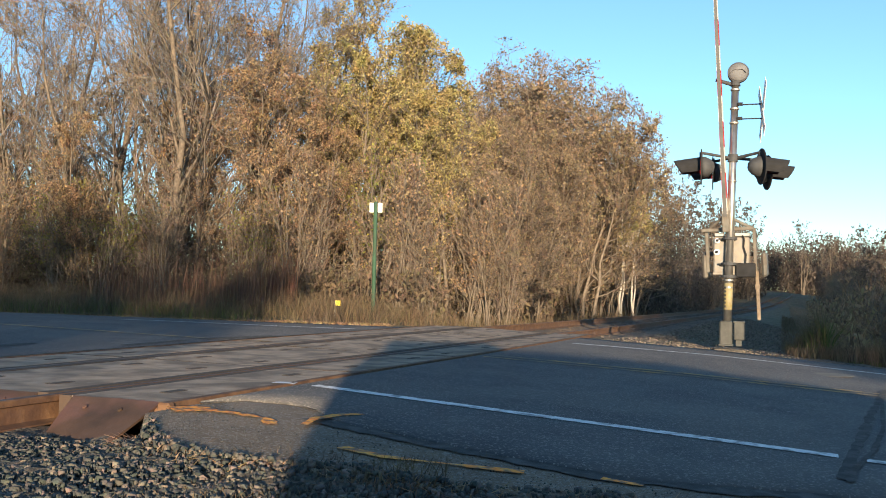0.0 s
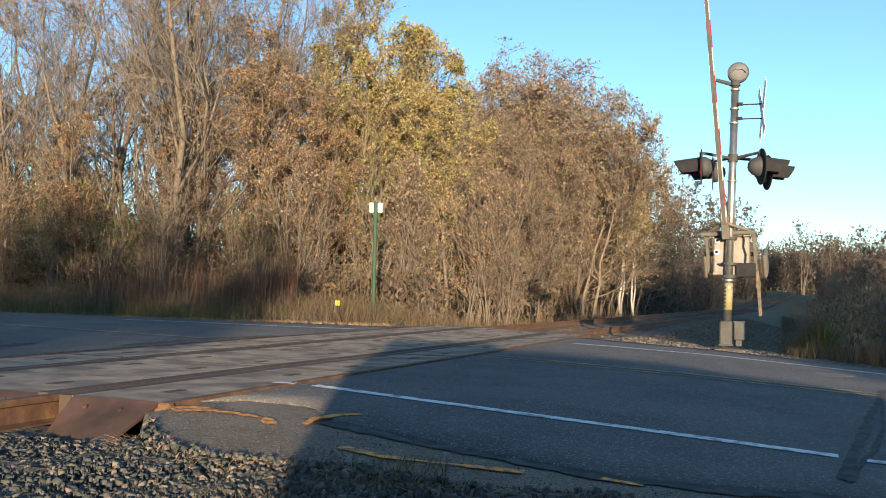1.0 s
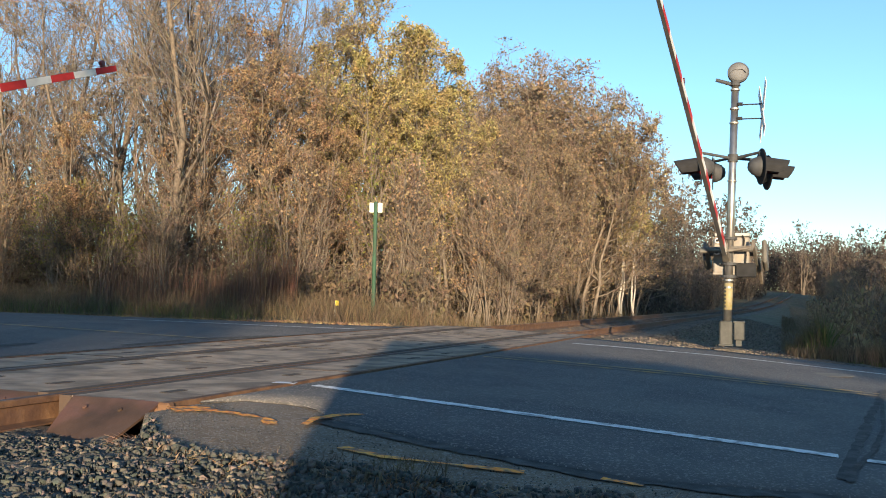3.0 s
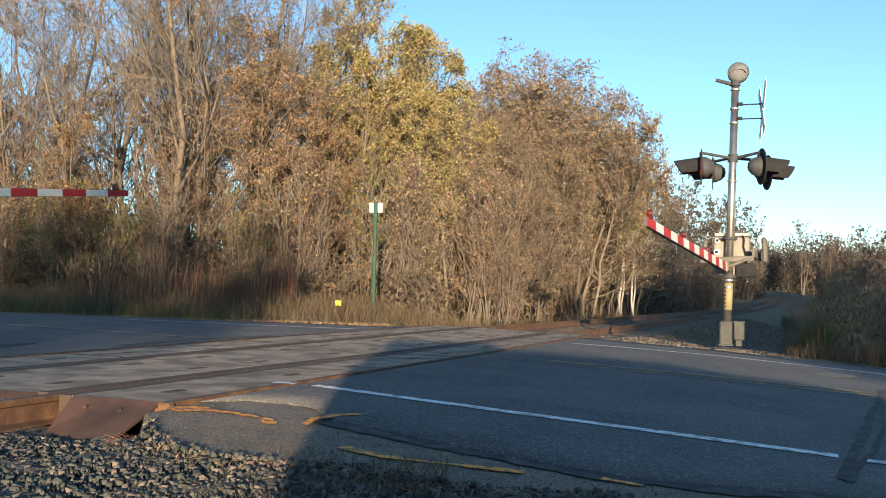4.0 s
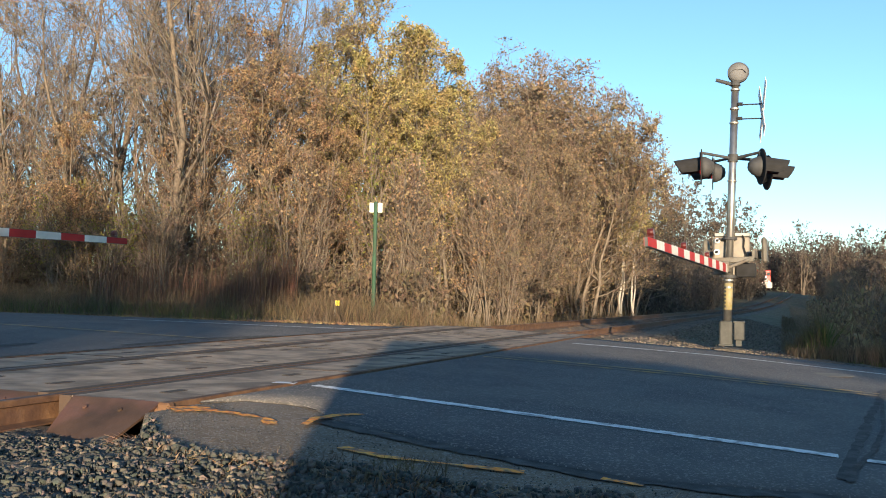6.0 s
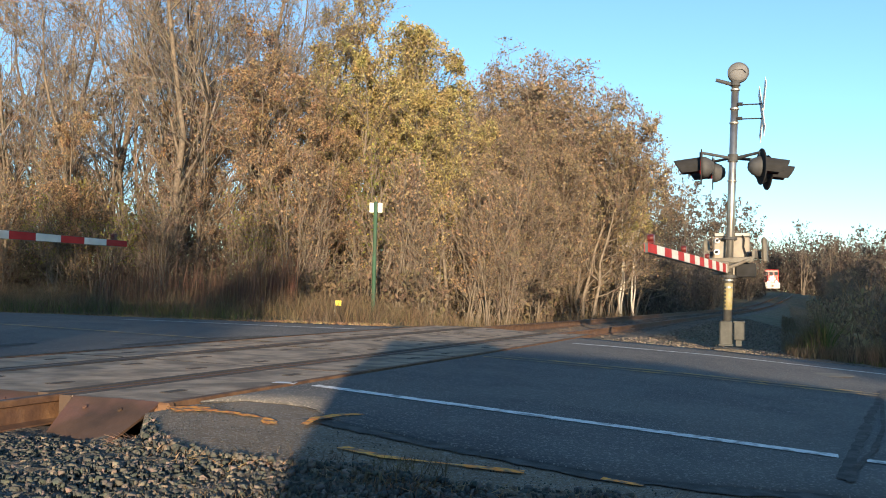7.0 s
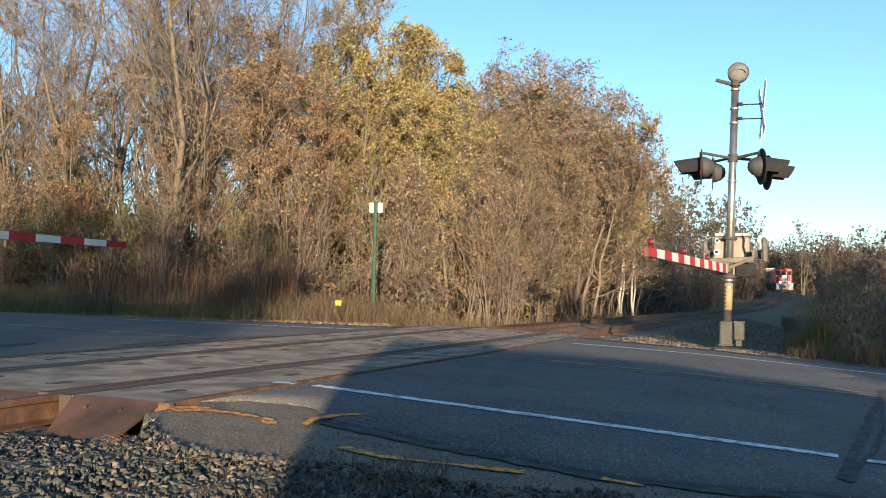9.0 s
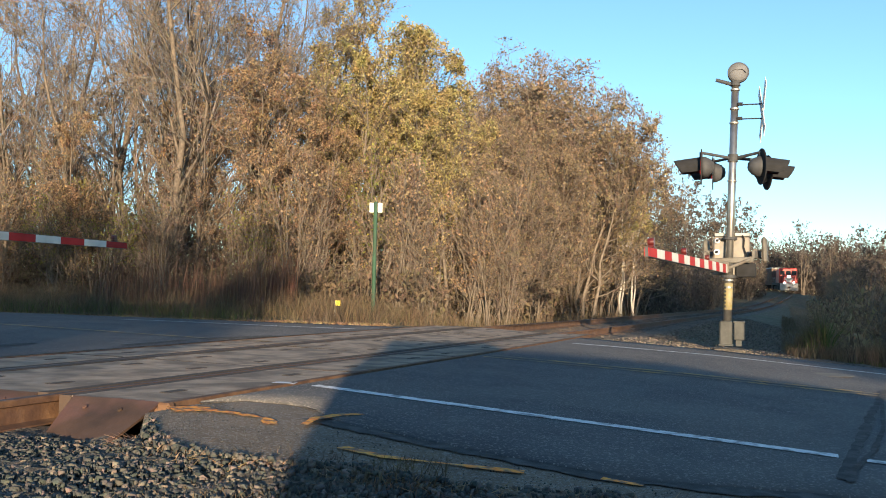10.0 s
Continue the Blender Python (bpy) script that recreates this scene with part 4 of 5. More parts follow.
gold = [tree(51 + i, 10.5, stems=2, trunk_r=0.10, fan=0.08, limbs=17, limb_at=(0.15, 0.98), limb_angle=(20, 48), limb_len=0.26, branches=8, twigs=7, leaves=11500,
             leaf_size=0.050, bark=BARK_PALE, twig_mat=TWIG, leaf_mat=LEAF_GOLD, label="poplar with yellow-green autumn leaves", up=0.4, crown=(0.20, 0.55, 0.46)) for i in range(2)]
dome = [tree(71 + i, 9.5, stems=6, trunk_r=0.085, fan=0.28, limbs=14, limb_at=(0.12, 0.98), limb_angle=(30, 65), limb_len=0.36, branches=10, twigs=9, leaves=12500,
             leaf_size=0.055, bark=BARK_PALE, twig_mat=TWIG, leaf_mat=LEAF_DOME, label="wide twiggy tree almost out of leaf", up=0.22, crown=(0.42, 0.54, 0.47)) for i in range(2)]
thicket = [tree(91 + i, 5.0, stems=6, trunk_r=0.036, fan=0.22, limbs=7, limb_at=(0.05, 0.97), limb_angle=(15, 45), limb_len=0.36, branches=4, twigs=4, leaves=1300,
                leaf_size=0.045, bark=BARK_PALE, twig_mat=TWIG, leaf_mat=(LEAF_TAN, LEAF_RUST, LEAF_GREEN)[i], name="shrub", category="shrub",
                label=("bare tan thicket shrub with pale stems", "thicket shrub with rust-brown leaves", "shrub with yellow-green leaves")[i]) for i in range(3)]
birch = tree(121, 9.6, stems=2, trunk_r=0.075, fan=0.05, limbs=12, limb_at=(0.42, 0.97), limb_angle=(25, 55), limb_len=0.24, branches=7, twigs=6, leaves=3200, leaf_size=0.085,
             bark=BIRCH, twig_mat=TWIG_GREY, leaf_mat=LEAF_GOLD, label="white-barked birch with thin yellow leaves", lean=(0.06, 0))
far_bare = [tree(131 + i, 12.0, stems=3, trunk_r=0.13, fan=0.16, limbs=8, limb_at=(0.1, 0.97), limb_angle=(20, 48), limb_len=0.32, branches=4, twigs=5, leaves=(1000, 1800)[i], leaf_size=0.15,
                 bark=BARK, twig_mat=TWIG_GREY, leaf_mat=FAR_TWIG, label="distant autumn tree, mostly bare", up=0.35) for i in range(2)]

used = set()
rnd = random.Random(5)


def plant(ob, x, y, size=1.0, turn=None, sink=0.0):
    """Set the first of a kind in its place, and copies of it after that."""
    turn = rnd.uniform(0, 360) if turn is None else turn
    m = pose(x, y, float(ground_z(x, y)) - sink, rnd.uniform(-3, 3), rnd.uniform(-3, 3), turn)
    if ob.name in used:
        t = copy_thing(ob, m)
    else:
        used.add(ob.name)
        ob.matrix_basis = m
        t = ob
    t.scale = (size, size, size * rnd.uniform(0.95, 1.05))
    return t


# the wood beyond the road, from the west round to the track
for x, y, s in ((-13.6, 24.5, 1.0), (-16.2, 25.5, 1.05), (-18.6, 25, 1.0), (-21.5, 25, 1.0), (-24, 28, 1.1), (-15.5, 30, 1.1), (-19.5, 32, 1.15), (-12.6, 27.5, 0.95), (-27, 27, 1.0), (-23, 34, 1.1)):
    plant(tall_bare[int(s * 100) % 2], x, y, s)
for x, y, s in ((-11.2, 24.5, 0.78), (-12.4, 26.2, 0.92), (-9.6, 25.5, 0.62), (-14.6, 25.5, 0.70), (-17.5, 23.4, 0.62), (-20.5, 26.5, 0.75), (-10.2, 28, 0.74), (-23, 24.5, 0.7), (-13.6, 29, 0.85)):
    plant(rusty[int(x * 10) % 2], x, y, s)
for x, y, s in ((-10.9, 30, 1.0), (-9.7, 29.6, 1.12), (-9.0, 31, 1.0), (-8.0, 30, 0.98), (-7.4, 30, 1.04), (-12.2, 32, 0.88), (-7.2, 34, 0.94), (-9.4, 34, 1.08), (-6.3, 29, 0.76), (-8.6, 28, 0.86), (-10.6, 28, 0.92),
                (-7.2, 28.6, 0.78), (-11.8, 28.5, 0.84)):
    plant(gold[int(s * 50) % 2], x, y, s)
for x, y, s in ((-6.2, 44, 1.36), (-8.4, 47, 1.40), (-4.4, 43, 1.14), (-9.6, 43, 1.20), (-3.6, 47, 1.0), (-3.4, 53, 0.85), (-6.4, 37, 0.92), (-5.6, 32, 0.66), (-10.5, 50, 1.35), (-7.4, 40, 1.0)):
    plant(dome[int(y) % 2], x, y, s)
for x, y, s in ((-19.6, 25.0, 1.0), (-18.0, 26.0, 0.9), (-21.5, 24.0, 0.8), (-9.2, 27.0, 1.2), (-7.0, 27.4, 1.0)):
    plant(thicket[2], x, y, s)
plant(birch, -2.65, 45, 0.84, 20)
plant(birch, -2.45, 46.6, 0.76, 100)
for i in range(46):
    x = -4.2 - 23 * (i / 46) ** 1.05 + rnd.uniform(-0.6, 0.6)
    y = 23.6 + rnd.uniform(-1.3, 3.4) + (3 if x > -5.2 else 0)
    k = rnd.choice((0, 0, 0, 1, 1, 2)) if x > -14 else rnd.choice((0, 1, 1, 2, 2))
    plant(thicket[k], x, y, rnd.uniform(0.55, 1.0))
for i in range(13):
    y = 28.5 + i * 2.6
    plant(thicket[rnd.choice((0, 0, 1))], -4.2 - rnd.random() * 1.2, y, rnd.uniform(0.6, 0.95))


def undergrowth(name, n, x0, x1, y0, y1, top, size, mat, label, seed):
    """The uncountable mass of leaves and twigs that closes a wood in depth."""
    rng = np.random.default_rng(seed)
    x, y = x0 + (x1 - x0) * rng.random(n), y0 + (y1 - y0) * rng.random(n)
    lump = np.array([noise.noise((a * 0.35, b * 0.35, 0.0)) for a, b in zip(x, y)])
    z = ground_z(x, y) + top * (0.65 + 0.5 * lump) * rng.random(n) ** 0.8
    c = np.column_stack([x, y, z])[np.abs(x - track_x(y)) > 3.0]
    n = len(c)
    u = rng.normal(size=(n, 3)) * np.array([0.5, 0.5, 1.0])
    u /= np.linalg.norm(u, axis=1, keepdims=True)
    v = np.cross(u, rng.normal(size=(n, 3)))
    v /= np.linalg.norm(v, axis=1, keepdims=True) + 1e-9
    s = (size * (0.5 + rng.random(n)))[:, None]
    slim = np.where(rng.random(n) < 0.5, 0.10, 0.45)[:, None]
    stretch = np.where(slim < 0.2, 3.0, 1.0)
    q = np.stack([c - u * s * stretch, c + v * s * slim, c + u * s * stretch, c - v * s * slim], 1).reshape(-1, 3)
    return tagged(array_ob(name, q, np.arange(n * 4).reshape(-1, 4), mat), label, "undergrowth", kind="stuff")


undergrowth("deep_wood", 42000, -44, -7.5, 27, 46, 6.5, 0.14, BRUSH, "dense tangle of twigs and brown leaves deep in the wood", 21)
undergrowth("track_wood", 26000, -12, -4.4, 31, 66, 4.5, 0.13, BRUSH, "brown tangle of brush along the track", 22)
undergrowth("brush_layer", 22000, -24, -4.6, 22.6, 26.5, 2.2, 0.07, BRUSH, "low tangled brush at the wood's edge", 23)
# along the far stretch of track
for x, y, s in ((-5, 68, 0.75), (-6, 78, 0.85), (-4.5, 88, 0.8), (-5, 100, 0.9), (-3.0, 112, 1.0), (-2.2, 126, 1.05), (-0.8, 140, 1.05), (-5.5, 108, 1.15), (-4.5, 135, 1.25), (-9, 95, 1.0), (-8, 120, 1.1), (-6, 150, 1.1),
                (0.2, 152, 0.6), (-3, 165, 1.0)):
    plant(far_bare[int(y) % 2], x, y, s)
undergrowth("far_wood", 26000, -20, -2.2, 100, 150, 7.5, 0.20, FAR_TWIG, "brown brush on the far stretch of the track", 24)
undergrowth("bank_brush", 30000, -9, -2.2, 57, 116, 6.0, 0.15, FAR_TWIG, "brown brush crowding the track bank", 28)
undergrowth("curve_brush", 15000, -7, 2.4, 139, 157, 8.5, 0.16, FAR_TWIG, "brown brush hiding the bend of the track", 30)
undergrowth("east_wood", 34000, 9.5, 40, 116, 145, 9.5, 0.18, FAR_TWIG, "distant brown woods", 25)
undergrowth("bend_wood", 36000, -12, 24, 196, 224, 13.0, 0.30, FAR_TWIG, "distant brown wood beyond the bend of the track", 31)
undergrowth("end_wood", 36000, -26, 44, 240, 258, 17.0, 0.32, FAR_TWIG, "distant woods closing the view", 26)
undergrowth("side_brush", 9000, 5.6, 8.5, 23, 105, 0.9, 0.05, LEAF_TAN, "low dry brush between the track and the bushes", 29)
undergrowth("east_brush", 26000, 6.3, 13, 18.5, 60, 2.4, 0.08, LEAF_RUST, "dark brown brush beside the track", 27)
for i in range(7):
    y = 64 + i * 12
    plant(thicket[i % 2], float(track_x(y)) - 4.4 - rnd.random(), y, rnd.uniform(0.8, 1.2))
# the woods east of the track and across the far end
for i in range(9):
    x = 9 + i * 6.5 + rnd.uniform(-2, 2)
    y = 205 + rnd.uniform(-25, 45) - i * 2.2
    plant(far_bare[i % 2], x, y, rnd.uniform(0.85, 1.25))
for i in range(7):
    plant(far_bare[i % 2], -12 + i * 4 + rnd.uniform(-1.5, 1.5), 255 + rnd.uniform(-6, 25), rnd.uniform(0.9, 1.2))
for x, y, s in ((12.5, 62, 0.45), (15, 76, 0.6), (11.5, 92, 0.55), (11, 112, 0.68), (14, 118, 0.78), (17.5, 112, 0.8), (21, 108, 0.85), (10.5, 132, 0.75), (13.5, 140, 0.85), (19, 135, 0.95), (16.5, 88, 0.7), (11.5, 155, 0.85)):
    plant(far_bare[int(x) % 2], x, y, s)
for i in range(14):
    y = 19.5 + i * 2.0 + rnd.uniform(-0.5, 0.5)
    x = 6.4 + 0.06 * (y - 19) + abs(rnd.gauss(0, 1.0))
    plant(thicket[(0, 1, 0)[i % 3]], x, y, rnd.uniform(0.32, 0.55))
for i in range(6):
    y = 50 + i * 13
    plant(thicket[i % 2], float(track_x(y)) + 6.3 + rnd.random() * 2.5, y, rnd.uniform(0.5, 0.8))


# ---- grass and weeds ----
def blades(name, pts, hmin, hmax, width, mat, label, seed, lean=0.35):
    rng = np.random.default_rng(seed)
    n = len(pts)
    b = np.column_stack([pts, ground_z(pts[:, 0], pts[:, 1]) - 0.02])
    h = hmin + (hmax - hmin) * rng.random(n) ** 1.5
    a = rng.random(n) * 2 * np.pi
    side = np.column_stack([np.cos(a), np.sin(a), np.zeros(n)]) * (width * (0.6 + 0.8 * rng.random(n)))[:, None]
    tip = np.column_stack([rng.normal(size=(n, 2)) * lean * h[:, None], h])
    mid = b + tip * np.array([0.35, 0.35, 0.55])
    v = np.stack([b - side, b + side, mid + side * 0.7, mid - side * 0.7, b + tip], 1).reshape(-1, 3)
    i = np.arange(n)[:, None] * 5
    ob = array_ob(name, v, i + np.array([[0, 1, 2, 3]]), mat, None, i + np.array([[3, 2, 4]]))
    return tagged(ob, label, "grass", kind="stuff")


def scatter(seed, n, x0, x1, y0, y1, keep=None):
    rng = np.random.default_rng(seed)
    p = np.column_stack([x0 + (x1 - x0) * rng.random(n), y0 + (y1 - y0) * rng.random(n)])
    return p if keep is None else p[keep(p, rng)]


def clumpy(p, rng):
    c = np.array([noise.noise((a * 0.9, b * 0.9, 0.0)) for a, b in p])
    return rng.random(len(p)) < np.clip(0.55 + 1.1 * c, 0.08, 1)


blades("dry_grass", scatter(1, 42000, -26, -2.6, 15.55, 22.5, clumpy), 0.12, 0.8, 0.0055, GRASS_DRY, "dry tan roadside grass under the trees", 1, 0.6)
blades("green_grass", scatter(2, 9000, -26, -5.5, 15.4, 17.8, clumpy), 0.08, 0.4, 0.006, GRASS_GREEN, "green weedy grass at the road edge", 2, 0.7)
blades("track_grass", scatter(3, 14000, -5.2, -2.0, 17.5, 60, clumpy), 0.1, 0.6, 0.007, GRASS_DRY, "dry grass on the bank beside the track", 3)
blades("bank_grass", scatter(4, 9000, 5.3, 10, 15.7, 34, clumpy), 0.1, 0.6, 0.007, GRASS_DRY, "dry grass on the bank by the signal", 4)
blades("side_grass", scatter(14, 9000, 4.9, 7.5, 21, 80, clumpy), 0.1, 0.45, 0.010, GRASS_DRY, "dry grass along the foot of the ballast", 14, 0.5)
blades("bank_weeds", scatter(5, 2600, 5.0, 7.6, 15.6, 18.5), 0.2, 0.8, 0.007, GRASS_DRY, "brown weeds beside the bank", 5, 0.3)
blades("tall_weeds", scatter(12, 1100, 5.0, 5.62, 17.2, 18.8), 0.4, 1.15, 0.006, GRASS_DRY, "tall dry brown weed stalks by the bank", 12, 0.12)
blades("green_weeds", scatter(15, 900, 5.1, 5.7, 17.2, 18.6), 0.3, 1.0, 0.009, GRASS_GREEN, "olive green weeds among the dry stalks", 15, 0.25)
blades("low_greens", scatter(13, 1100, 5.5, 7.2, 15.7, 16.6), 0.05, 0.2, 0.012, GRASS_GREEN, "low green plants at the road edge", 13, 0.6)
blades("red_weeds", np.concatenate([scatter(6, 900, -8.7, -7.0, 18.0, 20.5), scatter(7, 600, -13, -8.5, 18.5, 20.5)]), 0.6, 1.9, 0.010, WEED_RED, "tall reddish dry weed stalks", 6, 0.10)
blades("leaf_litter", scatter(8, 5000, -26, -2.2, 15.3, 16.0), 0.02, 0.08, 0.03, LEAF_RUST, "fallen leaves along the road edge", 8, 1.2)
litter = scatter(10, 6500, 1.0, 4.4, 2.4, 4.0)
litter = litter[litter[:, 1] < shoulder_edge(litter[:, 0]) + 0.05]
blades("dry_litter", litter, 0.02, 0.06, 0.008, LEAF_RUST, "scraps of dry leaves among the stones", 10, 1.5)
heap = scatter(16, 9000, 1.5, 4.6, 3.1, 4.1)
heap = heap[np.abs(heap[:, 1] - shoulder_edge(heap[:, 0]) + 0.06) < 0.13]
blades("leaf_heap", heap, 0.02, 0.085, 0.008, LEAF_RUST, "pinkish dry leaves blown against the asphalt edge", 16, 1.3)
blades("foot_grass", scatter(9, 1500, 1.75, 3.6, 2.6, 4.2), 0.03, 0.14, 0.003, GRASS_DRY, "thin dry grass in the gravel", 9, 0.5)


# ---- the train ----
def locomotive():
    """A red road locomotive with a white nose; its front end is at local y = -9, rails at z = 0."""
    lo = tagged(new("locomotive"), "red diesel locomotive with white markings and lit headlights", "locomotive", "train")
    bm = bmesh.new()
    box(bm, -1.55, 1.55, -8.6, 9.0, 1.15, 1.55, 0.05)
    part("frame", bm, BLACK, lo, "black underframe")
    bm = bmesh.new()
    box(bm, -1.5, 1.5, -7.2, -4.6, 1.55, 4.25, 0.18)
    cab = part("cab", bm, LOCO_RED, lo, "red cab")
    for x in (-0.95, 0.0, 0.95):
        bm = bmesh.new()
        box(bm, x - 0.38, x + 0.38, -7.24, -7.19, 3.05, 3.75, 0.02)
        part("window", bm, GLASS, cab, "dark windscreen")
    bm = bmesh.new()
    box(bm, -0.95, 0.95, -8.5, -7.15, 1.55, 3.0, 0.16)
    nose = part("nose", bm, LOCO_RED, lo, "red nose")
    bm = bmesh.new()
    box(bm, -0.42, 0.42, -8.54, -8.49, 1.75, 2.62, 0.0)
    box(bm, -0.7, 0.7, -8.535, -8.49, 2.2, 2.42, 0.0)
    part("nose_panel", bm, LOCO_WHITE, nose, "white panel on the nose")
    bm = bmesh.new()
    box(bm, -0.85, 0.85, -4.6, 8.7, 1.55, 4.0, 0.12)
    part("long_hood", bm, LOCO_RED, lo, "red engine hood")
    bm = bmesh.new()
    box(bm, -1.45, 1.45, -9.0, -8.6, 0.35, 1.6, 0.06)
    part("pilot", bm, LOCO_WHITE, lo, "white and grey pilot plate")
    bm = bmesh.new()
    box(bm, -0.2, 0.2, -9.3, -8.95, 0.75, 1.05, 0.03)
    part("coupler", bm, RUST, lo)
    for x, z, r in ((-0.16, 2.75, 0.15), (0.16, 2.75, 0.15)):
        bm = bmesh.new()
        lathe(bm, [(r, 0), (r, 0.05), (r * 0.7, 0.07)], pose(x, -8.5, z, 90), 14)
        part("headlight", bm, HEADLIGHT, lo, "bright headlight")
    for x in (-0.75, 0.75):
        bm = bmesh.new()
        lathe(bm, [(0.16, 0), (0.16, 0.05), (0.1, 0.07)], pose(x, -8.99, 1.72, 90), 14)
        part("ditch_light", bm, HEADLIGHT, lo, "bright ditch light")
    bm = bmesh.new()
    box(bm, -1.2, 1.2, -2.2, 2.6, 0.3, 1.15, 0.12)
    part("fuel_tank", bm, BLACK, lo)
    for y in (-5.6, 5.8):
        bm = bmesh.new()
        box(bm, -1.25, 1.25, y - 1.9, y + 1.9, 0.35, 0.95, 0.08)
        truck = part("truck", bm, BLACK, lo, "black wheel truck")
        for dy in (-1.5, 0, 1.5):
            bm = bmesh.new()
            for x in (-0.75, 0.75):
                lathe(bm, [(0.5, -0.065), (0.53, -0.06), (0.5, 0.065)], pose(x, y + dy, 0.5, 0, 90), 20)
            rod(bm, (-0.75, y + dy, 0.5), (0.75, y + dy, 0.5), 0.08)
            part("wheelset", bm, RUST, truck)
    bm = bmesh.new()
    for x in (-1.5, 1.5):
        for y in np.arange(-4.2, 8.8, 1.6):
            rod(bm, (x, y, 1.5), (x, y, 2.55), 0.02, None, 6)
        rod(bm, (x, -4.4, 2.5), (x, 8.8, 2.5), 0.02, None, 6)
    part("handrail", bm, LOCO_WHITE, lo, "white handrail")
    return lo


def wagon():
    w = tagged(new("box_wagon"), "brown box wagon with ribbed sides behind the locomotive", "railway wagon", "train")
    bm = bmesh.new()
    box(bm, -1.45, 1.45, -7.6, 7.6, 1.1, 4.3, 0.06)
    body = part("body", bm, WAGON, w)
    for y in np.arange(-7.2, 7.3, 1.2):
        bm = bmesh.new()
        box(bm, -1.52, 1.52, y - 0.06, y + 0.06, 1.2, 4.2, 0.01)
        part("rib", bm, WAGON, body)
    bm = bmesh.new()
    box(bm, -1.5, 1.5, -7.7, 7.7, 4.28, 4.45, 0.05)
    part("roof", bm, GALV, w)
    for y in (-5.6, 5.6):
        bm = bmesh.new()
        box(bm, -1.1, 1.1, y - 1.2, y + 1.2, 0.35, 1.1, 0.06)
        truck = part("truck", bm, BLACK, w)
        for dy in (-0.85, 0.85):
            bm = bmesh.new()
            for x in (-0.75, 0.75):
                lathe(bm, [(0.42, -0.065), (0.45, -0.06), (0.42, 0.065)], pose(x, y + dy, 0.42, 0, 90), 18)
            part("wheelset", bm, RUST, truck)
    return w


loco = locomotive()
wagons = [wagon()]
for k in range(2):
    wagons.append(copy_thing(wagons[0], pose(0, 0, 0)))


# ---- an unseen van and thickets behind the camera, added to cast shade ----
def shadow_van():
    van = tagged(new("van"), "grey van added out of view to cast the long shadow over the road", "van")
    # Outline shaped to give the rounded shadow on the road; the van stays out of view.
    outline = [(-2.56, 0.45), (-2.6, 1.1), (-2.58, 1.55), (-2.45, 1.80), (-2.1, 1.88), (-0.6, 1.87), (0.4, 1.80), (1.1, 1.72), (1.6, 1.58), (2.2, 1.50), (2.7, 1.15), (3.1, 1.05),
               (3.2, 0.8), (3.18, 0.4)]
    bm = bmesh.new()
    rows = []
    for y, f in ((-0.92, 0.0), (-0.86, 1.0), (0.86, 1.0), (0.92, 0.0)):
        rows.append([bm.verts.new((x * (0.985 + 0.015 * f), y, z - (1 - f) * 0.05 * (z > 1.3))) for x, z in outline])
    for a, b in zip(rows, rows[1:]):
        for i in range(len(outline)):
            j = (i + 1) % len(outline)
            bm.faces.new((a[i], a[j], b[j], b[i]))
    bm.faces.new(rows[0][::-1])
    bm.faces.new(rows[-1])
    part("body", bm, VAN_PAINT, van, "grey painted body")
    bm = bmesh.new()
    box(bm, -2.35, -0.85, -0.45, 0.45, 1.90, 2.08, 0.07)
    part("roof_box", bm, BLACK, van, "black roof box")
    for y in (-0.93, 0.93):
        for x0, x1 in ((-2.2, -1.1), (-0.95, 0.2), (0.35, 1.3)):
            bm = bmesh.new()
            box(bm, x0, x1, y - 0.008, y + 0.008, 1.2, 1.68, 0.004)
            part("window", bm, GLASS, van, "dark side window")
        for x in (-1.6, 1.95):
            bm = bmesh.new()
            lathe(bm, [(0.30, -0.10), (0.335, -0.08), (0.34, 0.0), (0.335, 0.08), (0.30, 0.10)], pose(x, y * 0.9, 0.34, 90), 22)
            wheel = part("wheel", bm, TYRE, van, "black tyre")
            bm = bmesh.new()
            lathe(bm, [(0.20, -0.11), (0.20, 0.11)], pose(x, y * 0.9, 0.34, 90), 16)
            part("rim", bm, GALV, wheel)
    return van


def by_sun(p, q):
    """A place p metres across the sunlight and q metres along it."""
    return p * SUN_WAY.y + q * SUN_WAY.x, -p * SUN_WAY.x + q * SUN_WAY.y


van = shadow_van()
vx, vy = by_sun(6.63, -7.0)
van.matrix_basis = pose(vx, vy, float(ground_z(vx, vy)) + 0.0, 0, 0, math.degrees(math.atan2(-SUN_WAY.x, SUN_WAY.y)))
# Leaf masses added out of view; height and density set where their shade falls.
undergrowth("wood_behind", 20000, -18, 14.2, -34, -27, 11.0, 0.30, LEAF_TAN, "dense unseen thicket added behind the camera to shade the left verge", 31)
undergrowth("hedge_behind", 300, 24.3, 25.7, -31, -28, 12.0, 0.26, LEAF_TAN, "thin unseen hedge added behind the camera to dapple the bank", 32)
undergrowth("thicket_behind", 7500, 25.7, 35, -31, -28, 12.0, 0.28, LEAF_TAN, "dense unseen hedge added behind the camera to shade the bushes", 35)
undergrowth("grove_behind", 13000, 34, 50, -36, -27, 21.0, 0.42, LEAF_TAN, "tall unseen grove added behind the camera to shade the track woods", 33)
undergrowth("tall_grove_behind", 16000, 50, 80, -36, -27, 27.0, 0.46, LEAF_TAN, "taller unseen grove added behind the camera to shade the far woods", 34)
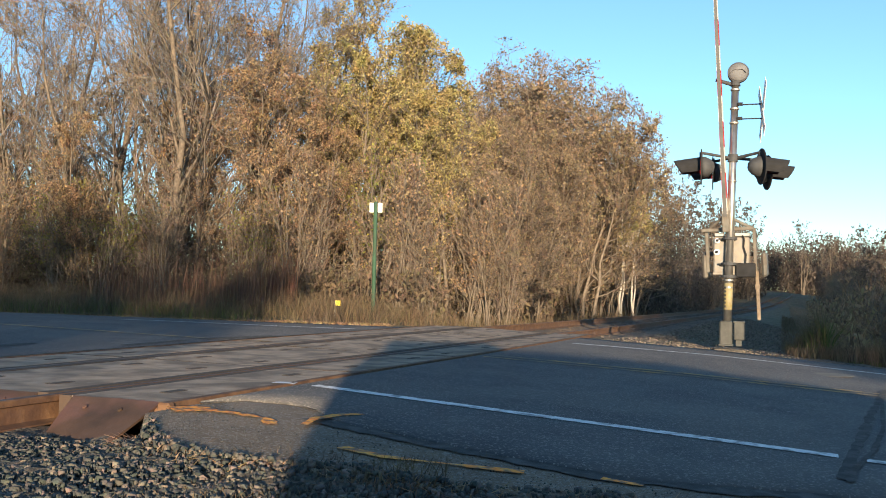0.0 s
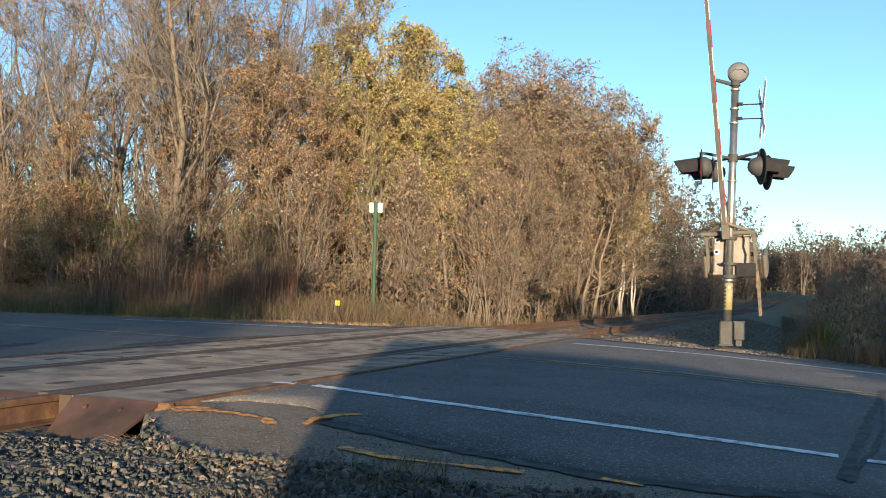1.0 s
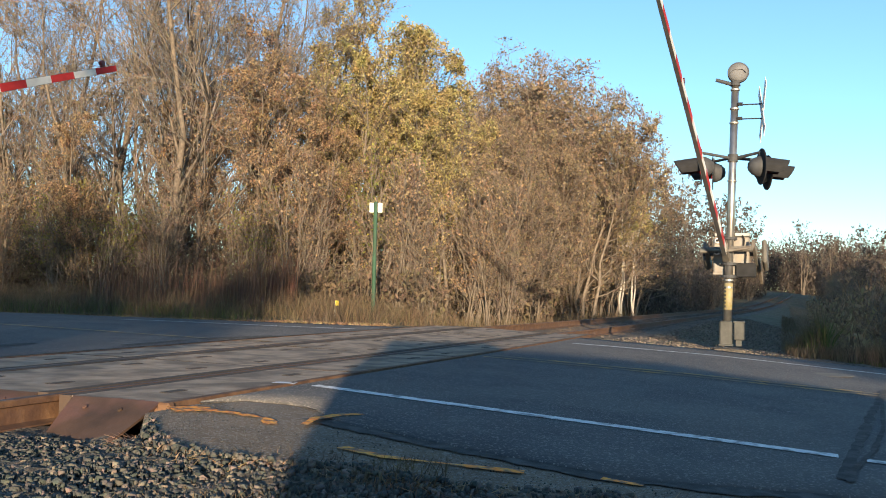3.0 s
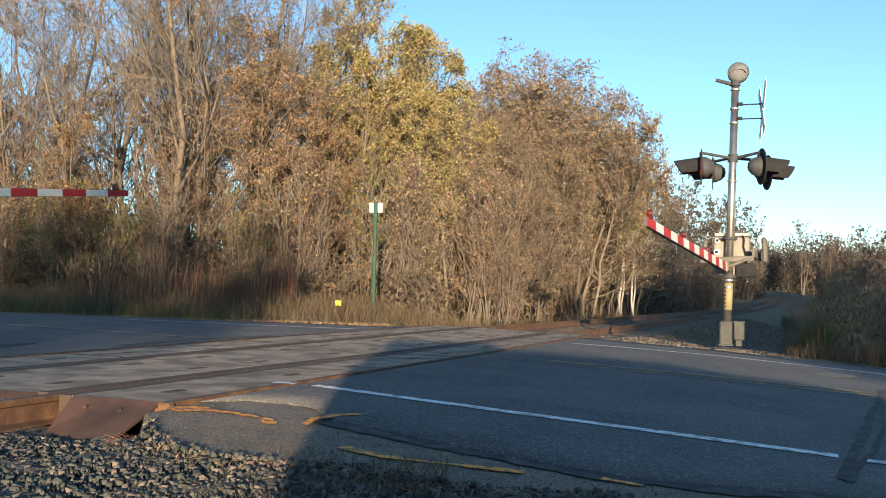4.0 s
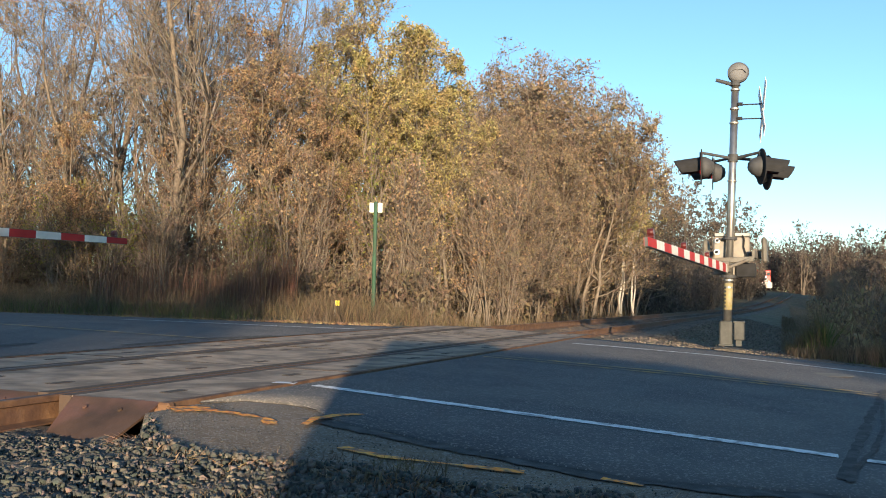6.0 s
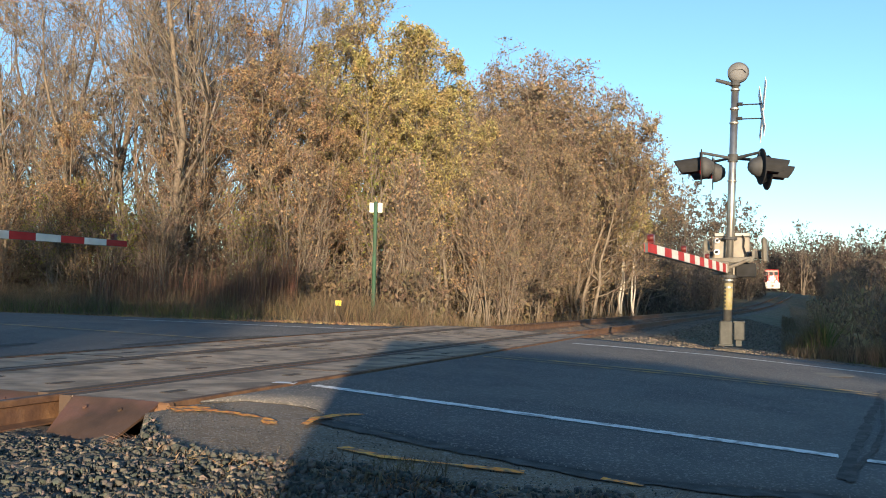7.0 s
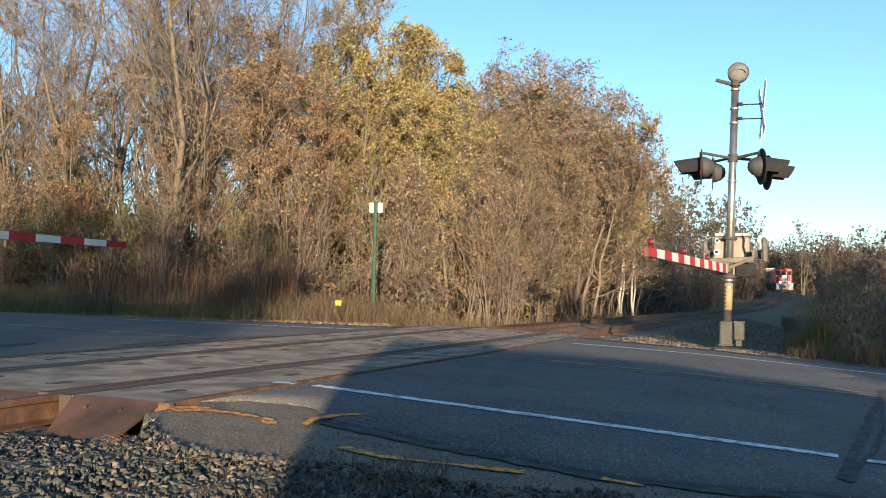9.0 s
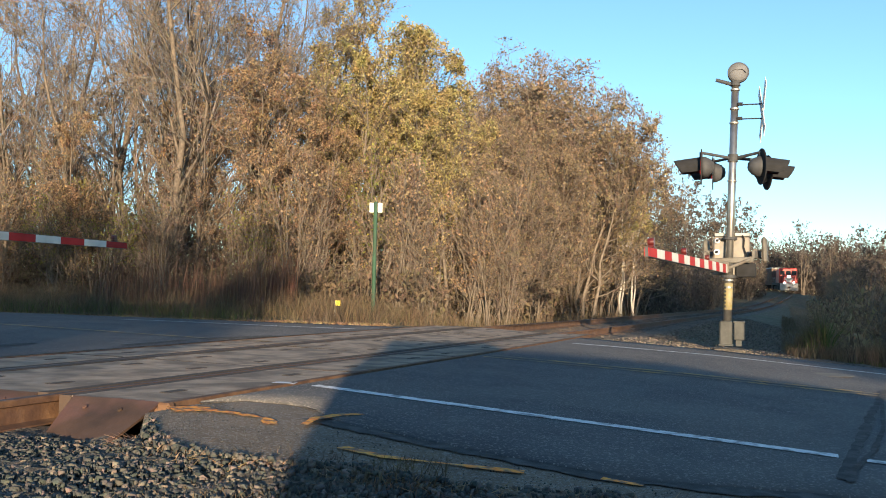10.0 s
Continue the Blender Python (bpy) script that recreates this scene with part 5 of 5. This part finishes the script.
# kinds that found no place are taken away
for ob in tall_bare + rusty + gold + dome + thicket + [birch] + far_bare:
    if ob.name not in used:
        for o in (*ob.children_recursive, ob):
            bpy.data.objects.remove(o)


# ---- loose ballast ----
def stone_mesh(seed):
    """A broken, sharp-edged stone."""
    bm = bmesh.new()
    r = random.Random(seed)
    sq = (1.0, r.uniform(0.6, 0.9), r.uniform(0.45, 0.75))
    for k in range(8):
        d = Vector((r.gauss(0, 1), r.gauss(0, 1), r.gauss(0, 1))).normalized() * r.uniform(0.8, 1.15)
        bm.verts.new((d.x * sq[0], d.y * sq[1], d.z * sq[2]))
    res = bmesh.ops.convex_hull(bm, input=bm.verts[:])
    loose_verts = [v for v in bm.verts if not v.link_faces]
    bmesh.ops.delete(bm, geom=loose_verts, context="VERTS")
    return bm


shapes = []
for sd in range(6):
    bm = stone_mesh(sd)
    me = bpy.data.meshes.new("stone")
    bm.to_mesh(me)
    bm.free()
    me.materials.append(STONE_LOOSE)
    shapes.append(me)

ballast = grid("ballast", np.arange(-2.4, 6.01, 0.06), np.arange(1.0, 4.3, 0.06),
               lambda x, y: ground_z(x, np.minimum(y, 3.6)) + 0.022 + 0.010 * np.sin(x * 9 + 2 * np.sin(y * 5)) - 0.09 * smoothstep(-0.12, 0.05, y - shoulder_edge(x)) * smoothstep(1.75, 2.0, x) - 0.08 * (y > 4.1), GRAVEL, 0.008)
tagged(ballast, "grey crushed stone ballast with dry leaves beside the rail", "ballast", kind="structure")
far_ballast = grid("ballast_bed", np.arange(-2.4, 3.0, 0.15), np.concatenate([np.arange(16.5, 45, 0.2), np.arange(45, 120, 1.0)]),
                   lambda d, y: track_z(y) - 0.185 - cant(y) * np.interp(d, [-0.75, 0.75], [0, 1.1]) - 0.55 * smoothstep(1.5, 3.0, d) - 0.3 * smoothstep(-1.7, -2.4, d), GRAVEL, 0.014)
co = np.empty(len(far_ballast.data.vertices) * 3, dtype=np.float32)
far_ballast.data.vertices.foreach_get("co", co)
co = co.reshape(-1, 3)
co[:, 0] += track_x(co[:, 1])
far_ballast.data.vertices.foreach_set("co", co.ravel())
tagged(far_ballast, "ballast shoulder along the curving track", "ballast", kind="structure")


def ballast_z(x, y):
    return float(ground_z(x, min(y, 3.6))) + 0.022


def bare(x, y):
    """True where loose stones may lie."""
    if y > (float(shoulder_edge(x)) + 0.05 if x > 1.6 else 4.1) + 0.12 * noise.noise((x * 2, y * 2, 0)):
        return False
    if abs(abs(x) - 0.7525) < 0.09:
        return False
    return not (y > 3.72 and x < 1.6)


r = random.Random(17)
made = 0
while made < 300:
    x, y = r.uniform(1.7, 3.5), r.uniform(2.55, 3.45)
    if not bare(x, y):
        continue
    st = new("stone", r.choice(shapes))
    st.parent = ballast
    s = r.uniform(0.012, 0.026) if r.random() < 0.85 else r.uniform(0.026, 0.036)
    st.matrix_basis = Matrix.LocRotScale((x, y, ballast_z(x, y) + s * 0.25), Euler((r.uniform(-0.5, 0.5), r.uniform(-0.5, 0.5), r.uniform(0, 6.3))), (s, s, s))
    made += 1

templates = []
for me in shapes:
    templates.append((np.array([v.co[:] for v in me.vertices]), np.array([list(p.vertices) for p in me.polygons])))
vs, fs, base = [], [], 0
rng = np.random.default_rng(4)
for k in range(29000):
    zone = (0, 1, 2, 3, 4, 3)[k % 6]
    if zone < 3:
        x, y = rng.uniform(0.9, 4.6), rng.uniform(2.2, 3.9)
    elif zone == 3:
        x, y = rng.uniform(-1.6, 1.7), rng.uniform(1.6, 4.1)
    else:
        x = rng.uniform(1.68, 5.4)
        y = float(shoulder_edge(x)) + 0.9 * rng.random() ** 1.5
        if rng.random() < 0.35:
            continue
    if zone < 4 and not bare(x, y):
        continue
    tv, tf = templates[k % 6]
    s = (0.009 + 0.020 * rng.random() ** 1.6) * (0.27 if zone == 4 else 1)
    a = rng.uniform(0, 6.3)
    rot = np.array([[np.cos(a), -np.sin(a), 0], [np.sin(a), np.cos(a), 0], [0, 0, 1]])
    z = float(road_z(x, y)) - 0.014 if zone == 4 else ballast_z(x, y)
    if zone < 4 and x > 1.85 and y > float(shoulder_edge(x)) - 0.03:
        z = max(z, float(road_z(x, y)) - 0.02)
    vs.append((tv * s) @ rot.T + np.array([x, y, z + s * 0.2]))
    fs.append(tf + base)
    base += len(tv)
loose = array_ob("loose_stones", np.concatenate(vs), np.zeros((0, 4), dtype=np.int32), STONE, None, np.concatenate(fs))
vs, fs, base = [], [], 0
for k in range(9500):
    x, y = rng.uniform(1.6, 5.2), 15.1 + 42 * rng.random() ** 1.7
    if y < 16.9 and x < 2.2 or 5.0 < x and y > 16.5:
        continue
    tv, tf = templates[k % 6]
    s = rng.uniform(0.014, 0.036) * (1 + 0.02 * max(0, y - 20))
    z = max(float(ground_z(x, y)) + 0.02, float(track_z(y) - cant(y) * 1.1) - 0.185 - 0.55 * float(smoothstep(1.5, 3.0, x - float(track_x(y)))) if y > 16.6 and x < 3.0 else -9)
    vs.append(tv * s + np.array([x, y, z]))
    fs.append(tf + base)
    base += len(tv)
bank = array_ob("bank_stones", np.concatenate(vs), np.zeros((0, 4), dtype=np.int32), BANK_STONE, None, np.concatenate(fs))
tagged(bank, "crushed stones on the bank by the signal", "gravel", kind="stuff")
tagged(loose, "scattered small crushed stones", "gravel", kind="stuff")


# ---- what moves ----
def motions():
    # the gates come down, stop short, and settle
    for thing, rows, tilt, skew, height in (
            (gate_east, [(0, 87), (0.5, 80), (1, 68.5), (1.5, 58), (2, 47), (2.5, 38), (2.7, 32.5), (3.25, 17), (3.8, 4.6), (3.9, 2.9), (4, 1.7), (4.2, 0.7), (4.4, 1.3), (4.6, 2.1),
                         (5, 2.1), (5.2, 1.5), (5.5, 0.9), (5.7, 0.6), (7, -0.2), (8, -0.4), (10, -0.5)], -2.5, -2.7, 1.56),
            (gate_west, [(0, 86), (0.5, 78), (1, 66), (1.5, 53), (2, 39.5), (2.4, 30.0), (2.5, 28.6), (2.7, 26.1), (3.25, 14), (3.8, 5.3), (4, 6.1), (4.2, 7.3), (4.4, 7.3), (4.6, 6.3),
                         (4.8, 5.3), (5, 4.7), (5.2, 3.2), (5.5, 1.4), (5.7, 0.9), (7, 0.2), (10, 0.0)], 0, 0, 1.63)):
        walk(thing, [(t, pose(0, 0.26, height, -a, tilt, skew)) for t, a in rows])

    # the train comes round the bend
    def on_track(back, t):
        """The middle of a vehicle that trails the front by so many metres."""
        y = 161.4 + 9.8 * (10 - t)
        left = back
        while left > 0:
            y += 0.25 * 0.985
            left -= 0.25
        x, z = float(track_x(y)), float(track_z(y))
        dx, dz = float(track_x(y + 4) - track_x(y - 4)) / 8, float(track_z(y + 4) - track_z(y - 4)) / 8
        return pose(x, y, z, math.degrees(math.atan(dz)), 0, -math.degrees(math.atan(dx)))
    for thing, back in ((loco, 9.0), (wagons[0], 26.5), (wagons[1], 42.5), (wagons[2], 58.5)):
        walk(thing, [(t * 0.5, on_track(back, t * 0.5)) for t in range(21)])

    # the flag flutters on its wire
    walk(pennant, [(t * 0.5, pose(0, 0, 0, 0, 0, 38 * math.sin(t * 1.9) + 14 * math.sin(t * 4.3))) for t in range(21)])


motions()
